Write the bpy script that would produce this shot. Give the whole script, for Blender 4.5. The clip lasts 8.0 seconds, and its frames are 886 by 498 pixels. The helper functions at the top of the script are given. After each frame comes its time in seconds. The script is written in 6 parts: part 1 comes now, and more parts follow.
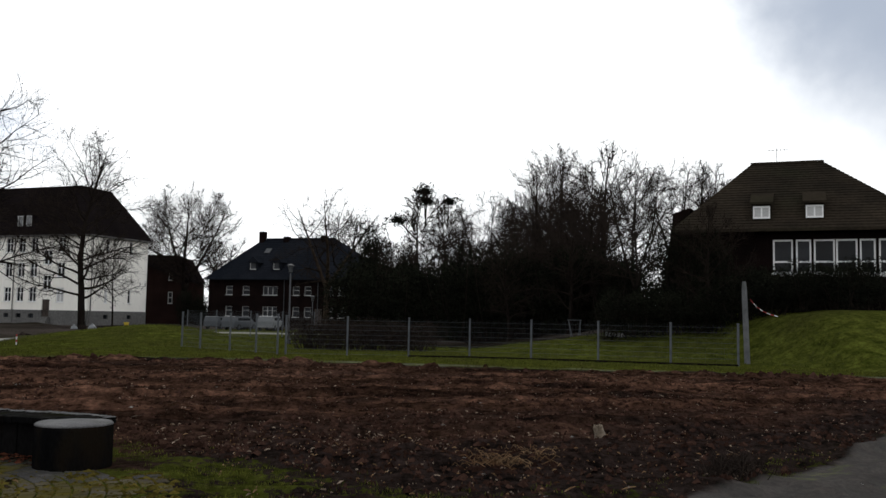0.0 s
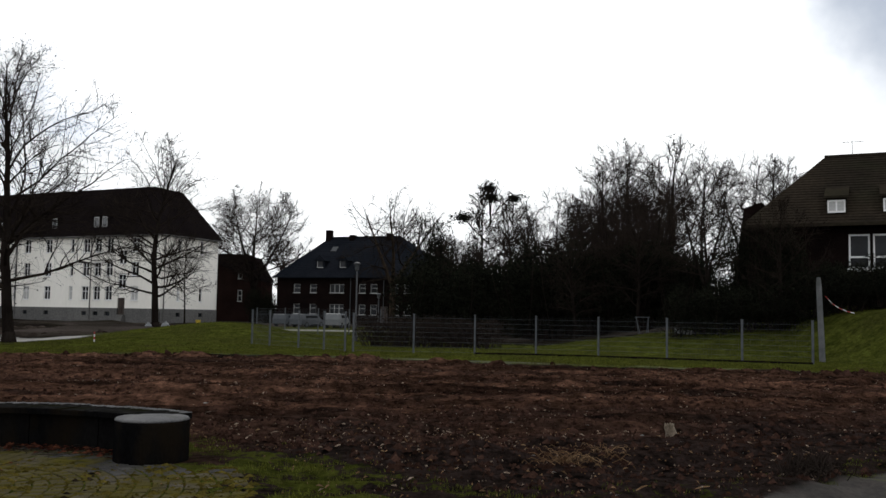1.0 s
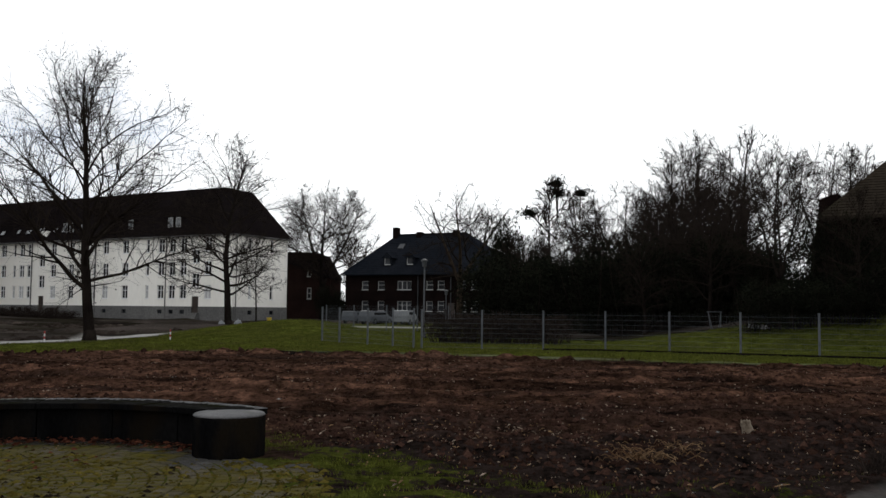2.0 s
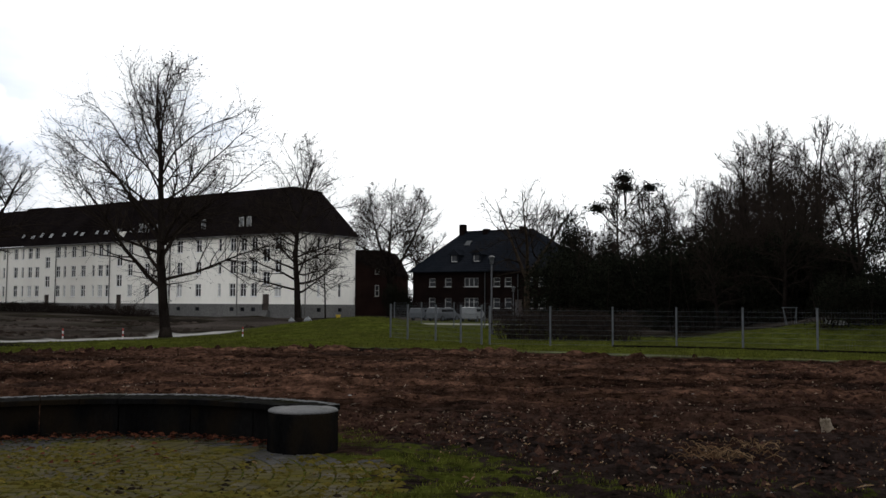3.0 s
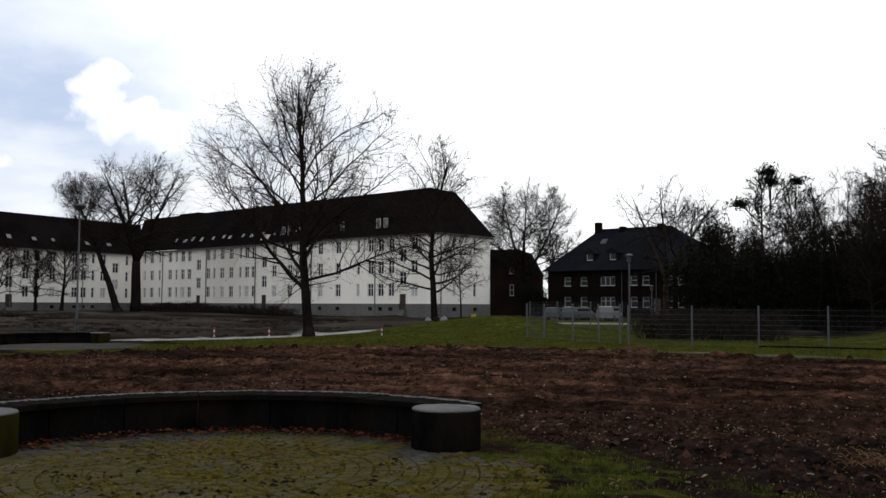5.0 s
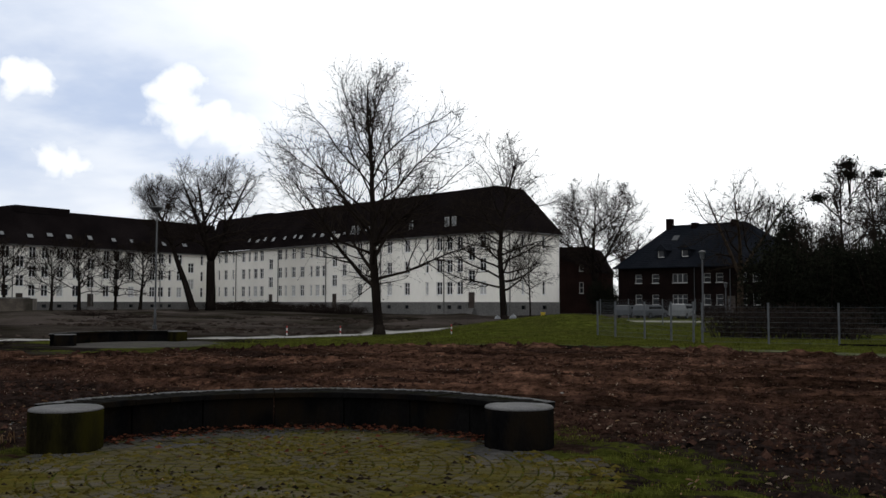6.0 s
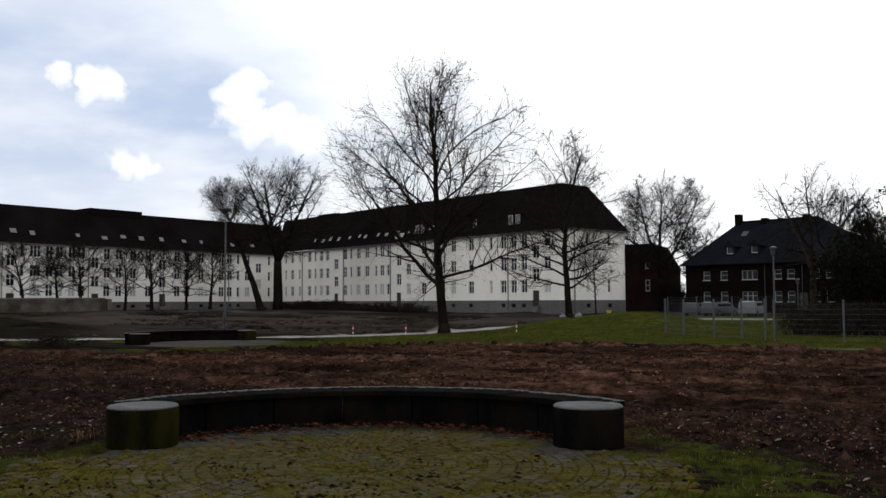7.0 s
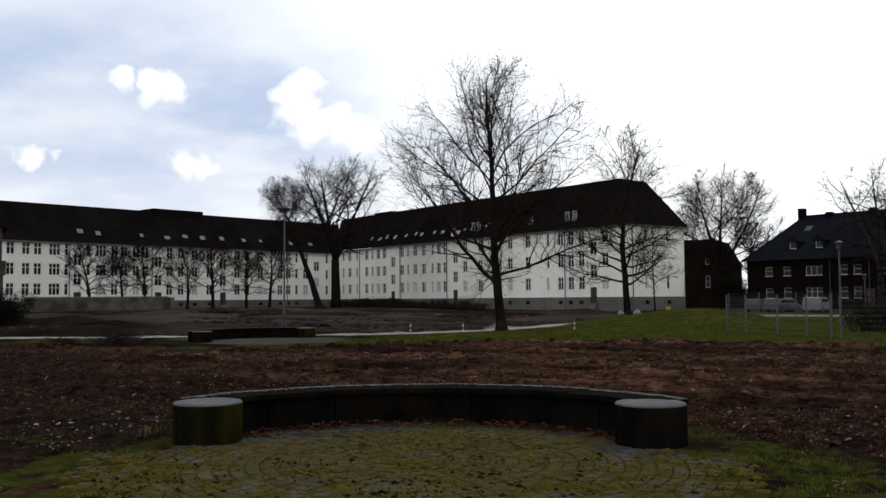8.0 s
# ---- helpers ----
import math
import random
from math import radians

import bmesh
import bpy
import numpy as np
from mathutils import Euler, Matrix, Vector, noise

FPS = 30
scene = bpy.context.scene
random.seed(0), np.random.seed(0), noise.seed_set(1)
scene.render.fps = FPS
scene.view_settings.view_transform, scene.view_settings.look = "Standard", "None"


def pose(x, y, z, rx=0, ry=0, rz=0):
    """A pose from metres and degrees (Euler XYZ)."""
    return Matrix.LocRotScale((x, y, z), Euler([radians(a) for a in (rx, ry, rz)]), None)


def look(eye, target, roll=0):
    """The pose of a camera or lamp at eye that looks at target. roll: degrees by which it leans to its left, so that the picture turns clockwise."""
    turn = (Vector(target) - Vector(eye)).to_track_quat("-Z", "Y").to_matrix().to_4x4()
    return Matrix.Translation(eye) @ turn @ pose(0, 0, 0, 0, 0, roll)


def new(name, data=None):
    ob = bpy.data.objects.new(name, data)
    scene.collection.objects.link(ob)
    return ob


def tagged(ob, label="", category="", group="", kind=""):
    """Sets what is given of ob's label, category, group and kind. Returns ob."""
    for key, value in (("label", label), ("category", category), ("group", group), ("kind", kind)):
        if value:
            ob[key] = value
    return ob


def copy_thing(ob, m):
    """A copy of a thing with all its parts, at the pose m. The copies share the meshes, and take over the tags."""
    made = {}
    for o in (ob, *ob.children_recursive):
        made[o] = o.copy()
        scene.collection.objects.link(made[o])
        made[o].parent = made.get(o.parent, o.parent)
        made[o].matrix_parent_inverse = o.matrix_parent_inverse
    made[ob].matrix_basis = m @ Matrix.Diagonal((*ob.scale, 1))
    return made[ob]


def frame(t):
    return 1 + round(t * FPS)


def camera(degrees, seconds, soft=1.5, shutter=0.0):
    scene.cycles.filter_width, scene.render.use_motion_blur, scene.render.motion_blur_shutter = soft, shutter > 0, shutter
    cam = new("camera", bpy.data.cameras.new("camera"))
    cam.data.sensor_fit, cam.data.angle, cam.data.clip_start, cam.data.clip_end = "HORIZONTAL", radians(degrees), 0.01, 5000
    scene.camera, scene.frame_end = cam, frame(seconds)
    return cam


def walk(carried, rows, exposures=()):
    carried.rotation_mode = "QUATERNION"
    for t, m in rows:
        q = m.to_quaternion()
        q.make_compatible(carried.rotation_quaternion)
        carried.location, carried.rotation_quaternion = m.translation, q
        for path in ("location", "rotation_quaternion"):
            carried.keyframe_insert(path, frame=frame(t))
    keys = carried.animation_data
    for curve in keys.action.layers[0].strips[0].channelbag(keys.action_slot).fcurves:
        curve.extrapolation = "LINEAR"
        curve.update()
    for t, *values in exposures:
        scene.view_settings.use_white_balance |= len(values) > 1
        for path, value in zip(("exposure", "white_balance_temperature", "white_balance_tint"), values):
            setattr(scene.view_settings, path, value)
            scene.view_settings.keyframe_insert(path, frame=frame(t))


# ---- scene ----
cam = camera(52.0, 8.0)
PATH = [
    (0, pose(0.274, 0.089, 1.600, 94.39, -1.07, -0.08)),
    (0.5, pose(0.256, 0.084, 1.600, 94.30, -1.12, 1.89)),
    (1, pose(0.239, 0.078, 1.600, 94.15, -0.98, 4.01)),
    (1.5, pose(0.222, 0.073, 1.600, 93.99, -0.77, 6.12)),
    (3, pose(0.171, 0.056, 1.600, 93.62, -0.38, 12.44)),
    (3.5, pose(0.154, 0.050, 1.600, 93.58, -0.36, 14.54)),
    (4, pose(0.137, 0.045, 1.600, 93.58, -0.28, 16.71)),
    (4.5, pose(0.120, 0.039, 1.600, 93.58, -0.28, 18.78)),
    (6, pose(0.068, 0.022, 1.600, 93.41, -0.08, 25.22)),
    (6.5, pose(0.051, 0.017, 1.600, 93.38, 0.05, 27.30)),
    (7, pose(0.034, 0.011, 1.600, 93.32, 0.19, 29.25)),
    (7.5, pose(0.017, 0.006, 1.600, 93.26, 0.26, 31.09)),
    (8, pose(0.000, 0.000, 1.600, 93.17, 0.40, 32.80)),
]
walk(cam, PATH, exposures=[(0.0, -0.30), (4.5, -0.36), (6.0, -0.42), (8.0, -0.42)])

# ---------------------------------------------------------------- world and sun
SUN_AZ, SUN_EL = 4.0, 38.0          # degrees: to the left of +y, above the horizon


def make_world():
    w = bpy.data.worlds.new("overcast_sky")
    scene.world = w
    w.use_nodes = True
    nt = w.node_tree
    nt.nodes.clear()
    N = nt.nodes.new
    L = nt.links.new
    out, bg = N("ShaderNodeOutputWorld"), N("ShaderNodeBackground")
    tc = N("ShaderNodeTexCoord")
    sky = N("ShaderNodeTexSky")
    sky.sky_type = "NISHITA"
    sky.sun_disc = False
    sky.sun_elevation = radians(SUN_EL)
    sky.sun_rotation = radians(-SUN_AZ)
    sky.dust_density = 2.0
    sep = N("ShaderNodeSeparateXYZ")
    L(tc.outputs["Generated"], sep.inputs[0])

    def op(kind, a, b=None, clamp=False):
        n = N("ShaderNodeMath")
        n.operation, n.use_clamp = kind, clamp
        for i, v in enumerate((a, b)):
            if v is None:
                continue
            if isinstance(v, (int, float)):
                n.inputs[i].default_value = v
            else:
                L(v, n.inputs[i])
        return n.outputs[0]
    # cloud layer seen in perspective: direction over height
    h = op("ADD", op("MAXIMUM", sep.outputs[2], 0.0), 0.16)
    comb = N("ShaderNodeCombineXYZ")
    L(op("DIVIDE", sep.outputs[0], h), comb.inputs[0])
    L(op("DIVIDE", sep.outputs[1], h), comb.inputs[1])
    noi = N("ShaderNodeTexNoise")
    noi.inputs["Scale"].default_value = 1.7
    noi.inputs["Detail"].default_value = 7.0
    noi.inputs["Roughness"].default_value = 0.52
    mp = N("ShaderNodeMapping")
    mp.inputs["Location"].default_value = (3.7, 1.2, 0.4)
    L(comb.outputs[0], mp.inputs[0])
    L(mp.outputs[0], noi.inputs["Vector"])
    puff = N("ShaderNodeTexNoise")
    puff.inputs["Scale"].default_value, puff.inputs["Detail"].default_value = 5.5, 5.0
    L(mp.outputs[0], puff.inputs["Vector"])
    # thicker cloud towards the veiled sun
    s = Vector((-math.sin(radians(SUN_AZ)) * math.cos(radians(SUN_EL)), math.cos(radians(SUN_AZ)) * math.cos(radians(SUN_EL)), math.sin(radians(SUN_EL))))
    dot = N("ShaderNodeVectorMath")
    dot.operation = "DOT_PRODUCT"
    L(tc.outputs["Generated"], dot.inputs[0])
    dot.inputs[1].default_value = s

    def toward(az, el, lo, hi, direction=None):
        v = Vector((-math.sin(radians(az)) * math.cos(radians(el)), math.cos(radians(az)) * math.cos(radians(el)), math.sin(radians(el))))
        n = N("ShaderNodeVectorMath")
        n.operation = "DOT_PRODUCT"
        L(direction or tc.outputs["Generated"], n.inputs[0])
        n.inputs[1].default_value = v
        r = N("ShaderNodeMapRange")
        r.interpolation_type = "SMOOTHSTEP"
        r.inputs["From Min"].default_value, r.inputs["From Max"].default_value = math.cos(radians(lo)), math.cos(radians(hi))
        L(n.outputs["Value"], r.inputs["Value"])
        return r.outputs[0]
    # the cover breaks up to the west; ragged: directions disturbed for uneven cloud edges
    warp = N("ShaderNodeTexNoise")
    warp.inputs["Scale"].default_value, warp.inputs["Detail"].default_value = 22.0, 5.0
    L(tc.outputs["Generated"], warp.inputs["Vector"])
    wsub, wadd = N("ShaderNodeVectorMath"), N("ShaderNodeVectorMath")
    wsub.operation, wadd.operation = "SUBTRACT", "MULTIPLY_ADD"
    L(warp.outputs["Color"], wsub.inputs[0])
    wsub.inputs[1].default_value = (0.5, 0.5, 0.5)
    L(wsub.outputs[0], wadd.inputs[0])
    wadd.inputs[1].default_value = (0.085, 0.085, 0.045)
    L(tc.outputs["Generated"], wadd.inputs[2])
    wnorm = N("ShaderNodeVectorMath")
    wnorm.operation = "NORMALIZE"
    L(wadd.outputs[0], wnorm.inputs[0])
    ragged = wnorm.outputs[0]

    def rise(lo, hi, source, a=0.0, b=1.0):
        r = N("ShaderNodeMapRange")
        r.interpolation_type = "SMOOTHSTEP"
        r.inputs["From Min"].default_value, r.inputs["From Max"].default_value = lo, hi
        r.inputs["To Min"].default_value, r.inputs["To Max"].default_value = a, b
        L(source, r.inputs["Value"])
        return r.outputs[0]
    overhead = rise(0.38, 0.80, sep.outputs[2])
    # small heaped clouds that float in the western gap
    heaps = None
    for az, el, rad in ((52.6, 13.1, 1.0), (50.8, 12.6, 1.2), (49.7, 12.9, 1.3), (49.2, 8.2, 1.3), (48.0, 8.1, 1.3), (57.6, 8.3, 1.1), (41.2, 10.9, 1.9), (39.4, 10.9, 1.8), (41.8, 13.0, 1.8), (37.6, 10.4, 1.9)):
        one = toward(az, el, rad, rad * 0.25, ragged)
        heaps = one if heaps is None else op("MAXIMUM", heaps, one)
    veil = op("ADD", op("MULTIPLY", noi.outputs[0], 0.75), op("MULTIPLY", puff.outputs[0], 0.25))
    west = op("MULTIPLY", toward(57, 11, 26, 12), rise(0.36, 0.66, veil, 1.0, 0.45))
    west = op("MULTIPLY", west, rise(0.08, 0.18, sep.outputs[2], 0.55, 1.0))
    west = op("MULTIPLY", west, rise(0.24, 0.36, sep.outputs[2], 1.0, 0.35))
    thin = op("MULTIPLY", rise(0.40, 0.62, veil, 0.45, 0.0), overhead)
    wisps = op("MULTIPLY", toward(31.5, 11, 9, 2, ragged), rise(0.40, 0.60, veil, 0.55, 0.10))
    open_sky = op("MAXIMUM", op("MAXIMUM", west, wisps), thin)
    cover = op("MAXIMUM", op("SUBTRACT", 1.0, open_sky), heaps)
    glow = op("ADD", op("MULTIPLY", op("POWER", op("MAXIMUM", dot.outputs["Value"], 0.0), 6.0), 1.0), CLOUD)
    cloud = N("ShaderNodeMix")
    cloud.data_type = "RGBA"
    cloud.blend_type = "MULTIPLY"
    cloud.inputs["Factor"].default_value = 1.0
    cloud.inputs["A"].default_value = (0.965, 0.985, 1.0, 1)
    L(glow, cloud.inputs["B"])
    blue = N("ShaderNodeMix")
    blue.data_type = "RGBA"
    blue.blend_type = "MULTIPLY"
    blue.inputs["Factor"].default_value = 1.0
    L(sky.outputs[0], blue.inputs["A"])
    blue.inputs["B"].default_value = (0.115, 0.115, 0.115, 1)
    haze = N("ShaderNodeMix")
    haze.data_type = "RGBA"
    L(op("SUBTRACT", 0.88, op("MULTIPLY", overhead, 0.7)), haze.inputs["Factor"])
    L(blue.outputs["Result"], haze.inputs["A"])
    haze.inputs["B"].default_value = (0.74, 0.88, 1.17, 1)
    mix = N("ShaderNodeMix")
    mix.data_type = "RGBA"
    L(cover, mix.inputs["Factor"])
    L(haze.outputs["Result"], mix.inputs["A"])
    L(cloud.outputs["Result"], mix.inputs["B"])
    grey = N("ShaderNodeMix")
    grey.data_type = "RGBA"
    L(op("MULTIPLY", toward(-29.5, 22.5, 15.5, 6.0, ragged), 0.95), grey.inputs["Factor"])
    L(mix.outputs["Result"], grey.inputs["A"])
    grey.inputs["B"].default_value = (0.50, 0.58, 0.72, 1)      # a thick rain cloud to the east
    L(grey.outputs["Result"], bg.inputs["Color"])
    bg.inputs["Strength"].default_value = 1.0
    L(bg.outputs[0], out.inputs[0])
    sun = bpy.data.lights.new("sun", "SUN")
    sun.energy, sun.angle, sun.color = 0.6, radians(14), (1.0, 0.95, 0.88)
    so = new("sun", sun)
    so.matrix_world = look(s * 200, (0, 0, 0))


CLOUD = 1.40
make_world()

# ---------------------------------------------------------------- materials


def material(name, c1, c2, scale=4.0, rough=0.85, bump=0.2, metal=0.0, fine=40.0, c3=None, spec=0.3, island=False, shades=(0.55, 1.5), obj_random=0.0, stretch=(1, 1, 1), bump_dist=0.02, mild=False, stain=(0.52, 0.72, 0.37)):
    """Two colours mixed by coarse noise, broken up by fine grain; c3 stains."""
    m = bpy.data.materials.new(name)
    m.use_nodes = True
    nt = m.node_tree
    N, L = nt.nodes.new, nt.links.new
    b = nt.nodes["Principled BSDF"]
    tc, mp = N("ShaderNodeTexCoord"), N("ShaderNodeMapping")
    mp.inputs["Scale"].default_value = stretch
    L(tc.outputs["Object"], mp.inputs[0])

    def noisy(sc, det, lo, hi):
        n, r = N("ShaderNodeTexNoise"), N("ShaderNodeMapRange")
        n.inputs["Scale"].default_value, n.inputs["Detail"].default_value = sc, det
        L(mp.outputs[0], n.inputs["Vector"])
        r.inputs["From Min"].default_value, r.inputs["From Max"].default_value = lo, hi
        L(n.outputs[0], r.inputs["Value"])
        return r.outputs[0], n.outputs[0]

    def mixed(f, a, bb, kind="MIX"):
        x = N("ShaderNodeMix")
        x.data_type, x.blend_type = "RGBA", kind
        for key, v in (("Factor", f), ("A", a), ("B", bb)):
            if isinstance(v, (tuple, list)):
                x.inputs[key].default_value = (*v, 1) if len(v) == 3 else v
            elif isinstance(v, (int, float)):
                x.inputs[key].default_value = v
            else:
                L(v, x.inputs[key])
        return x.outputs["Result"]
    f1, _ = noisy(scale, 5, 0.35, 0.65)
    f2, raw = noisy(fine, 4, 0.3, 0.7)
    col = mixed(f1, c1, c2)
    grain = mixed(f2, (0.96, 0.96, 0.96), (1.03, 1.03, 1.03)) if mild else mixed(f2, (0.72, 0.72, 0.72), (1.25, 1.25, 1.25))
    col = mixed(1.0, col, grain, "MULTIPLY")
    if c3:
        f3, _ = noisy(scale * stain[2], 6, stain[0], stain[1])
        col = mixed(f3, col, c3)
    if island:
        g, r = N("ShaderNodeNewGeometry"), N("ShaderNodeMapRange")
        L(g.outputs["Random Per Island"], r.inputs["Value"])
        r.inputs["To Min"].default_value, r.inputs["To Max"].default_value = shades
        col = mixed(1.0, col, r.outputs[0], "MULTIPLY")
    if obj_random:
        g, r = N("ShaderNodeObjectInfo"), N("ShaderNodeMapRange")
        L(g.outputs["Random"], r.inputs["Value"])
        r.inputs["To Min"].default_value, r.inputs["To Max"].default_value = 1 - obj_random, 1 + obj_random
        col = mixed(1.0, col, r.outputs[0], "MULTIPLY")
    L(col, b.inputs["Base Color"])
    b.inputs["Roughness"].default_value = rough
    b.inputs["Metallic"].default_value = metal
    b.inputs["Specular IOR Level"].default_value = spec
    if bump:
        bn = N("ShaderNodeBump")
        bn.inputs["Strength"].default_value = bump
        bn.inputs["Distance"].default_value = bump_dist
        L(raw, bn.inputs["Height"])
        L(bn.outputs[0], b.inputs["Normal"])
    return m


M_RENDER = material("white_render", (0.800, 0.772, 0.715), (0.860, 0.832, 0.775), 0.15, 0.9, 0.1, fine=3.0, c3=(0.690, 0.660, 0.600), stretch=(1, 1, 0.35), mild=True)
M_PLINTH = material("grey_plinth", (0.090, 0.088, 0.086), (0.125, 0.121, 0.117), 0.3, 0.9, 0.1, fine=4.0)
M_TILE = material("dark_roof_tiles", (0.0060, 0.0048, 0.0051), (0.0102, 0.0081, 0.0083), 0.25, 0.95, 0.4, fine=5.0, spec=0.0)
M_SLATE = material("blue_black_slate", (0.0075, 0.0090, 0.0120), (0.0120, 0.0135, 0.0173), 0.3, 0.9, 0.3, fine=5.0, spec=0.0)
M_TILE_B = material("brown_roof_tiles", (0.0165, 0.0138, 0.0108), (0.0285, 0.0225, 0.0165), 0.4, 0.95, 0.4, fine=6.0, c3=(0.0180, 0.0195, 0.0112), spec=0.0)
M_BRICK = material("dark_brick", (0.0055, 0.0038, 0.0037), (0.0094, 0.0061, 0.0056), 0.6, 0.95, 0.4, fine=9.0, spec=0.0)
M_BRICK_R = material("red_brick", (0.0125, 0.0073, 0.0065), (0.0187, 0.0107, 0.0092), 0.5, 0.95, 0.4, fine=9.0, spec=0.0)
M_FRAME = material("white_window_frame", (0.72, 0.72, 0.72), (0.80, 0.80, 0.80), 2.0, 0.5, 0.0)
M_GLASS = material("window_glass", (0.010, 0.011, 0.013), (0.024, 0.026, 0.030), 0.5, 0.12, 0.0, spec=0.12, fine=1.0, obj_random=0.6)
M_BLIND = material("lowered_blind", (0.40, 0.40, 0.40), (0.46, 0.46, 0.45), 2.0, 0.7, 0.1, stretch=(1, 1, 8))
M_SKYLIGHT = material("skylight_glass", (0.07, 0.075, 0.08), (0.10, 0.105, 0.11), 1.0, 0.08, 0.0, spec=0.6)
M_DOOR = material("dark_door", (0.03, 0.022, 0.018), (0.045, 0.032, 0.026), 2.0, 0.6, 0.1)
M_METAL = material("galvanised_steel", (0.0520, 0.0570, 0.0640), (0.0840, 0.0900, 0.0990), 3.0, 0.6, 0.05, metal=0.1, fine=30, spec=0.2)
M_GREYPAINT = material("grey_lamp_paint", (0.028, 0.030, 0.033), (0.042, 0.044, 0.048), 3.0, 0.6, 0.05)
M_CONC = material("weathered_concrete", (0.075, 0.078, 0.082), (0.115, 0.118, 0.122), 3.0, 0.9, 0.5, fine=60, c3=(0.05, 0.055, 0.05))
# moss and algae tones, with the shade of the unlit sides mixed in
M_CONC_SHADE = material("mossy_shaded_concrete", (0.0026, 0.0026, 0.0028), (0.0064, 0.0062, 0.0062), 2.6, 0.95, 0.8, fine=38, c3=(0.0088, 0.0066, 0.0044), stretch=(1, 1, 0.4), spec=0.0, stain=(0.48, 0.66, 0.9))
M_ALGAE_SHADE = material("shaded_algae_concrete", (0.0050, 0.0046, 0.0026), (0.0110, 0.0100, 0.0048), 2.6, 0.95, 0.8, fine=38, c3=(0.0160, 0.0145, 0.0032), stretch=(1, 1, 0.3), spec=0.0, stain=(0.44, 0.62, 0.9))
M_MOSS = material("moss_cushions", (0.0350, 0.0285, 0.0068), (0.0560, 0.0440, 0.0100), 3.0, 0.95, 0.3, island=True, spec=0.0)
M_LITTER = material("pale_litter", (0.13, 0.13, 0.125), (0.24, 0.24, 0.23), 5.0, 0.8, 0.0, island=True)
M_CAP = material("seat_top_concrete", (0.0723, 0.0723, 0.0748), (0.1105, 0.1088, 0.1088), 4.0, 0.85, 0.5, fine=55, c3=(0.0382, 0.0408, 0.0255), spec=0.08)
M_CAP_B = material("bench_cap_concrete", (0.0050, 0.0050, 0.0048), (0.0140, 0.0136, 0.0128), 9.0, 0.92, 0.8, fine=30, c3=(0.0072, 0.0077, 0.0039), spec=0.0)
M_FRAME_D = material("greyed_window_frame", (0.30, 0.30, 0.30), (0.36, 0.36, 0.355), 2.0, 0.6, 0.0)
M_WALL = material("grey_garden_wall", (0.050, 0.041, 0.033), (0.092, 0.077, 0.063), 0.9, 0.9, 0.4, fine=6, c3=(0.026, 0.022, 0.016), stain=(0.46, 0.62, 0.6))
M_BARK = material("dark_bark", (0.008, 0.0062, 0.0056), (0.017, 0.0138, 0.0115), 3.0, 0.95, 0.6, fine=25, stretch=(1, 1, 0.3), spec=0.0)
M_BARK_W = material("warm_bark", (0.022, 0.016, 0.012), (0.045, 0.033, 0.024), 3.0, 0.95, 0.6, fine=25, stretch=(1, 1, 0.3), spec=0.0)
M_TWIG = material("twigs", (0.012, 0.0092, 0.0080), (0.024, 0.0185, 0.0150), 2.0, 0.95, 0.0, spec=0.0)
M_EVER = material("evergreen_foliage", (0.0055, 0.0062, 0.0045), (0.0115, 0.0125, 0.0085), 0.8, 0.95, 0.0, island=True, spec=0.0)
M_HEDGE = material("brown_hedge", (0.0156, 0.0120, 0.0102), (0.0276, 0.0210, 0.0174), 0.8, 0.95, 0.0, island=True, spec=0.0)
M_PAVER = material("mossy_paver", (0.0440, 0.0385, 0.0310), (0.0740, 0.0650, 0.0520), 2.0, 0.92, 0.5, fine=50, c3=(0.0500, 0.0430, 0.0100), obj_random=0.14, spec=0.0, stain=(0.36, 0.60, 0.8))
M_PAVER_G = material("bare_grey_paver", (0.0400, 0.0385, 0.0370), (0.0640, 0.0610, 0.0580), 2.0, 0.92, 0.5, fine=50, c3=(0.0420, 0.0380, 0.0160), obj_random=0.14, island=True, shades=(0.86, 1.14), spec=0.0, stain=(0.46, 0.66, 0.8))
M_PAVER_J = material("mossy_paver_joined", (0.0440, 0.0385, 0.0310), (0.0740, 0.0650, 0.0520), 2.0, 0.92, 0.5, fine=50, c3=(0.0500, 0.0430, 0.0100), island=True, shades=(0.86, 1.14), spec=0.0, stain=(0.36, 0.60, 0.8))
M_CHIP = material("wood_chips", (0.050, 0.031, 0.021), (0.230, 0.180, 0.140), 9.0, 0.9, 0.0, island=True, spec=0.0)
M_CLOD = material("earth_clods", (0.0150, 0.0082, 0.0064), (0.0390, 0.0208, 0.0155), 5.0, 0.95, 0.3, spec=0.0, island=True)
M_DIRT = material("rotted_leaf_crumbs", (0.007, 0.0055, 0.0040), (0.018, 0.0135, 0.0090), 8.0, 0.95, 0.2, island=True, spec=0.0)
M_LEAF = material("fallen_leaves", (0.0372, 0.0124, 0.0087), (0.0744, 0.0279, 0.0155), 8.0, 0.9, 0.0, island=True, spec=0.0)
M_GRASS = material("grass_blades", (0.0310, 0.0370, 0.0066), (0.0780, 0.0830, 0.0145), 1.2, 0.85, 0.0, island=True, c3=(0.0515, 0.0442, 0.0175), spec=0.0)
M_RUBBLE = material("earth_and_rubble", (0.0105, 0.0077, 0.0062), (0.0413, 0.0329, 0.0279), 0.6, 0.95, 0.2, island=True, spec=0.0)
M_DRY = material("dry_stalks", (0.070, 0.036, 0.018), (0.160, 0.105, 0.060), 4.0, 0.9, 0.0, island=True, spec=0.0)
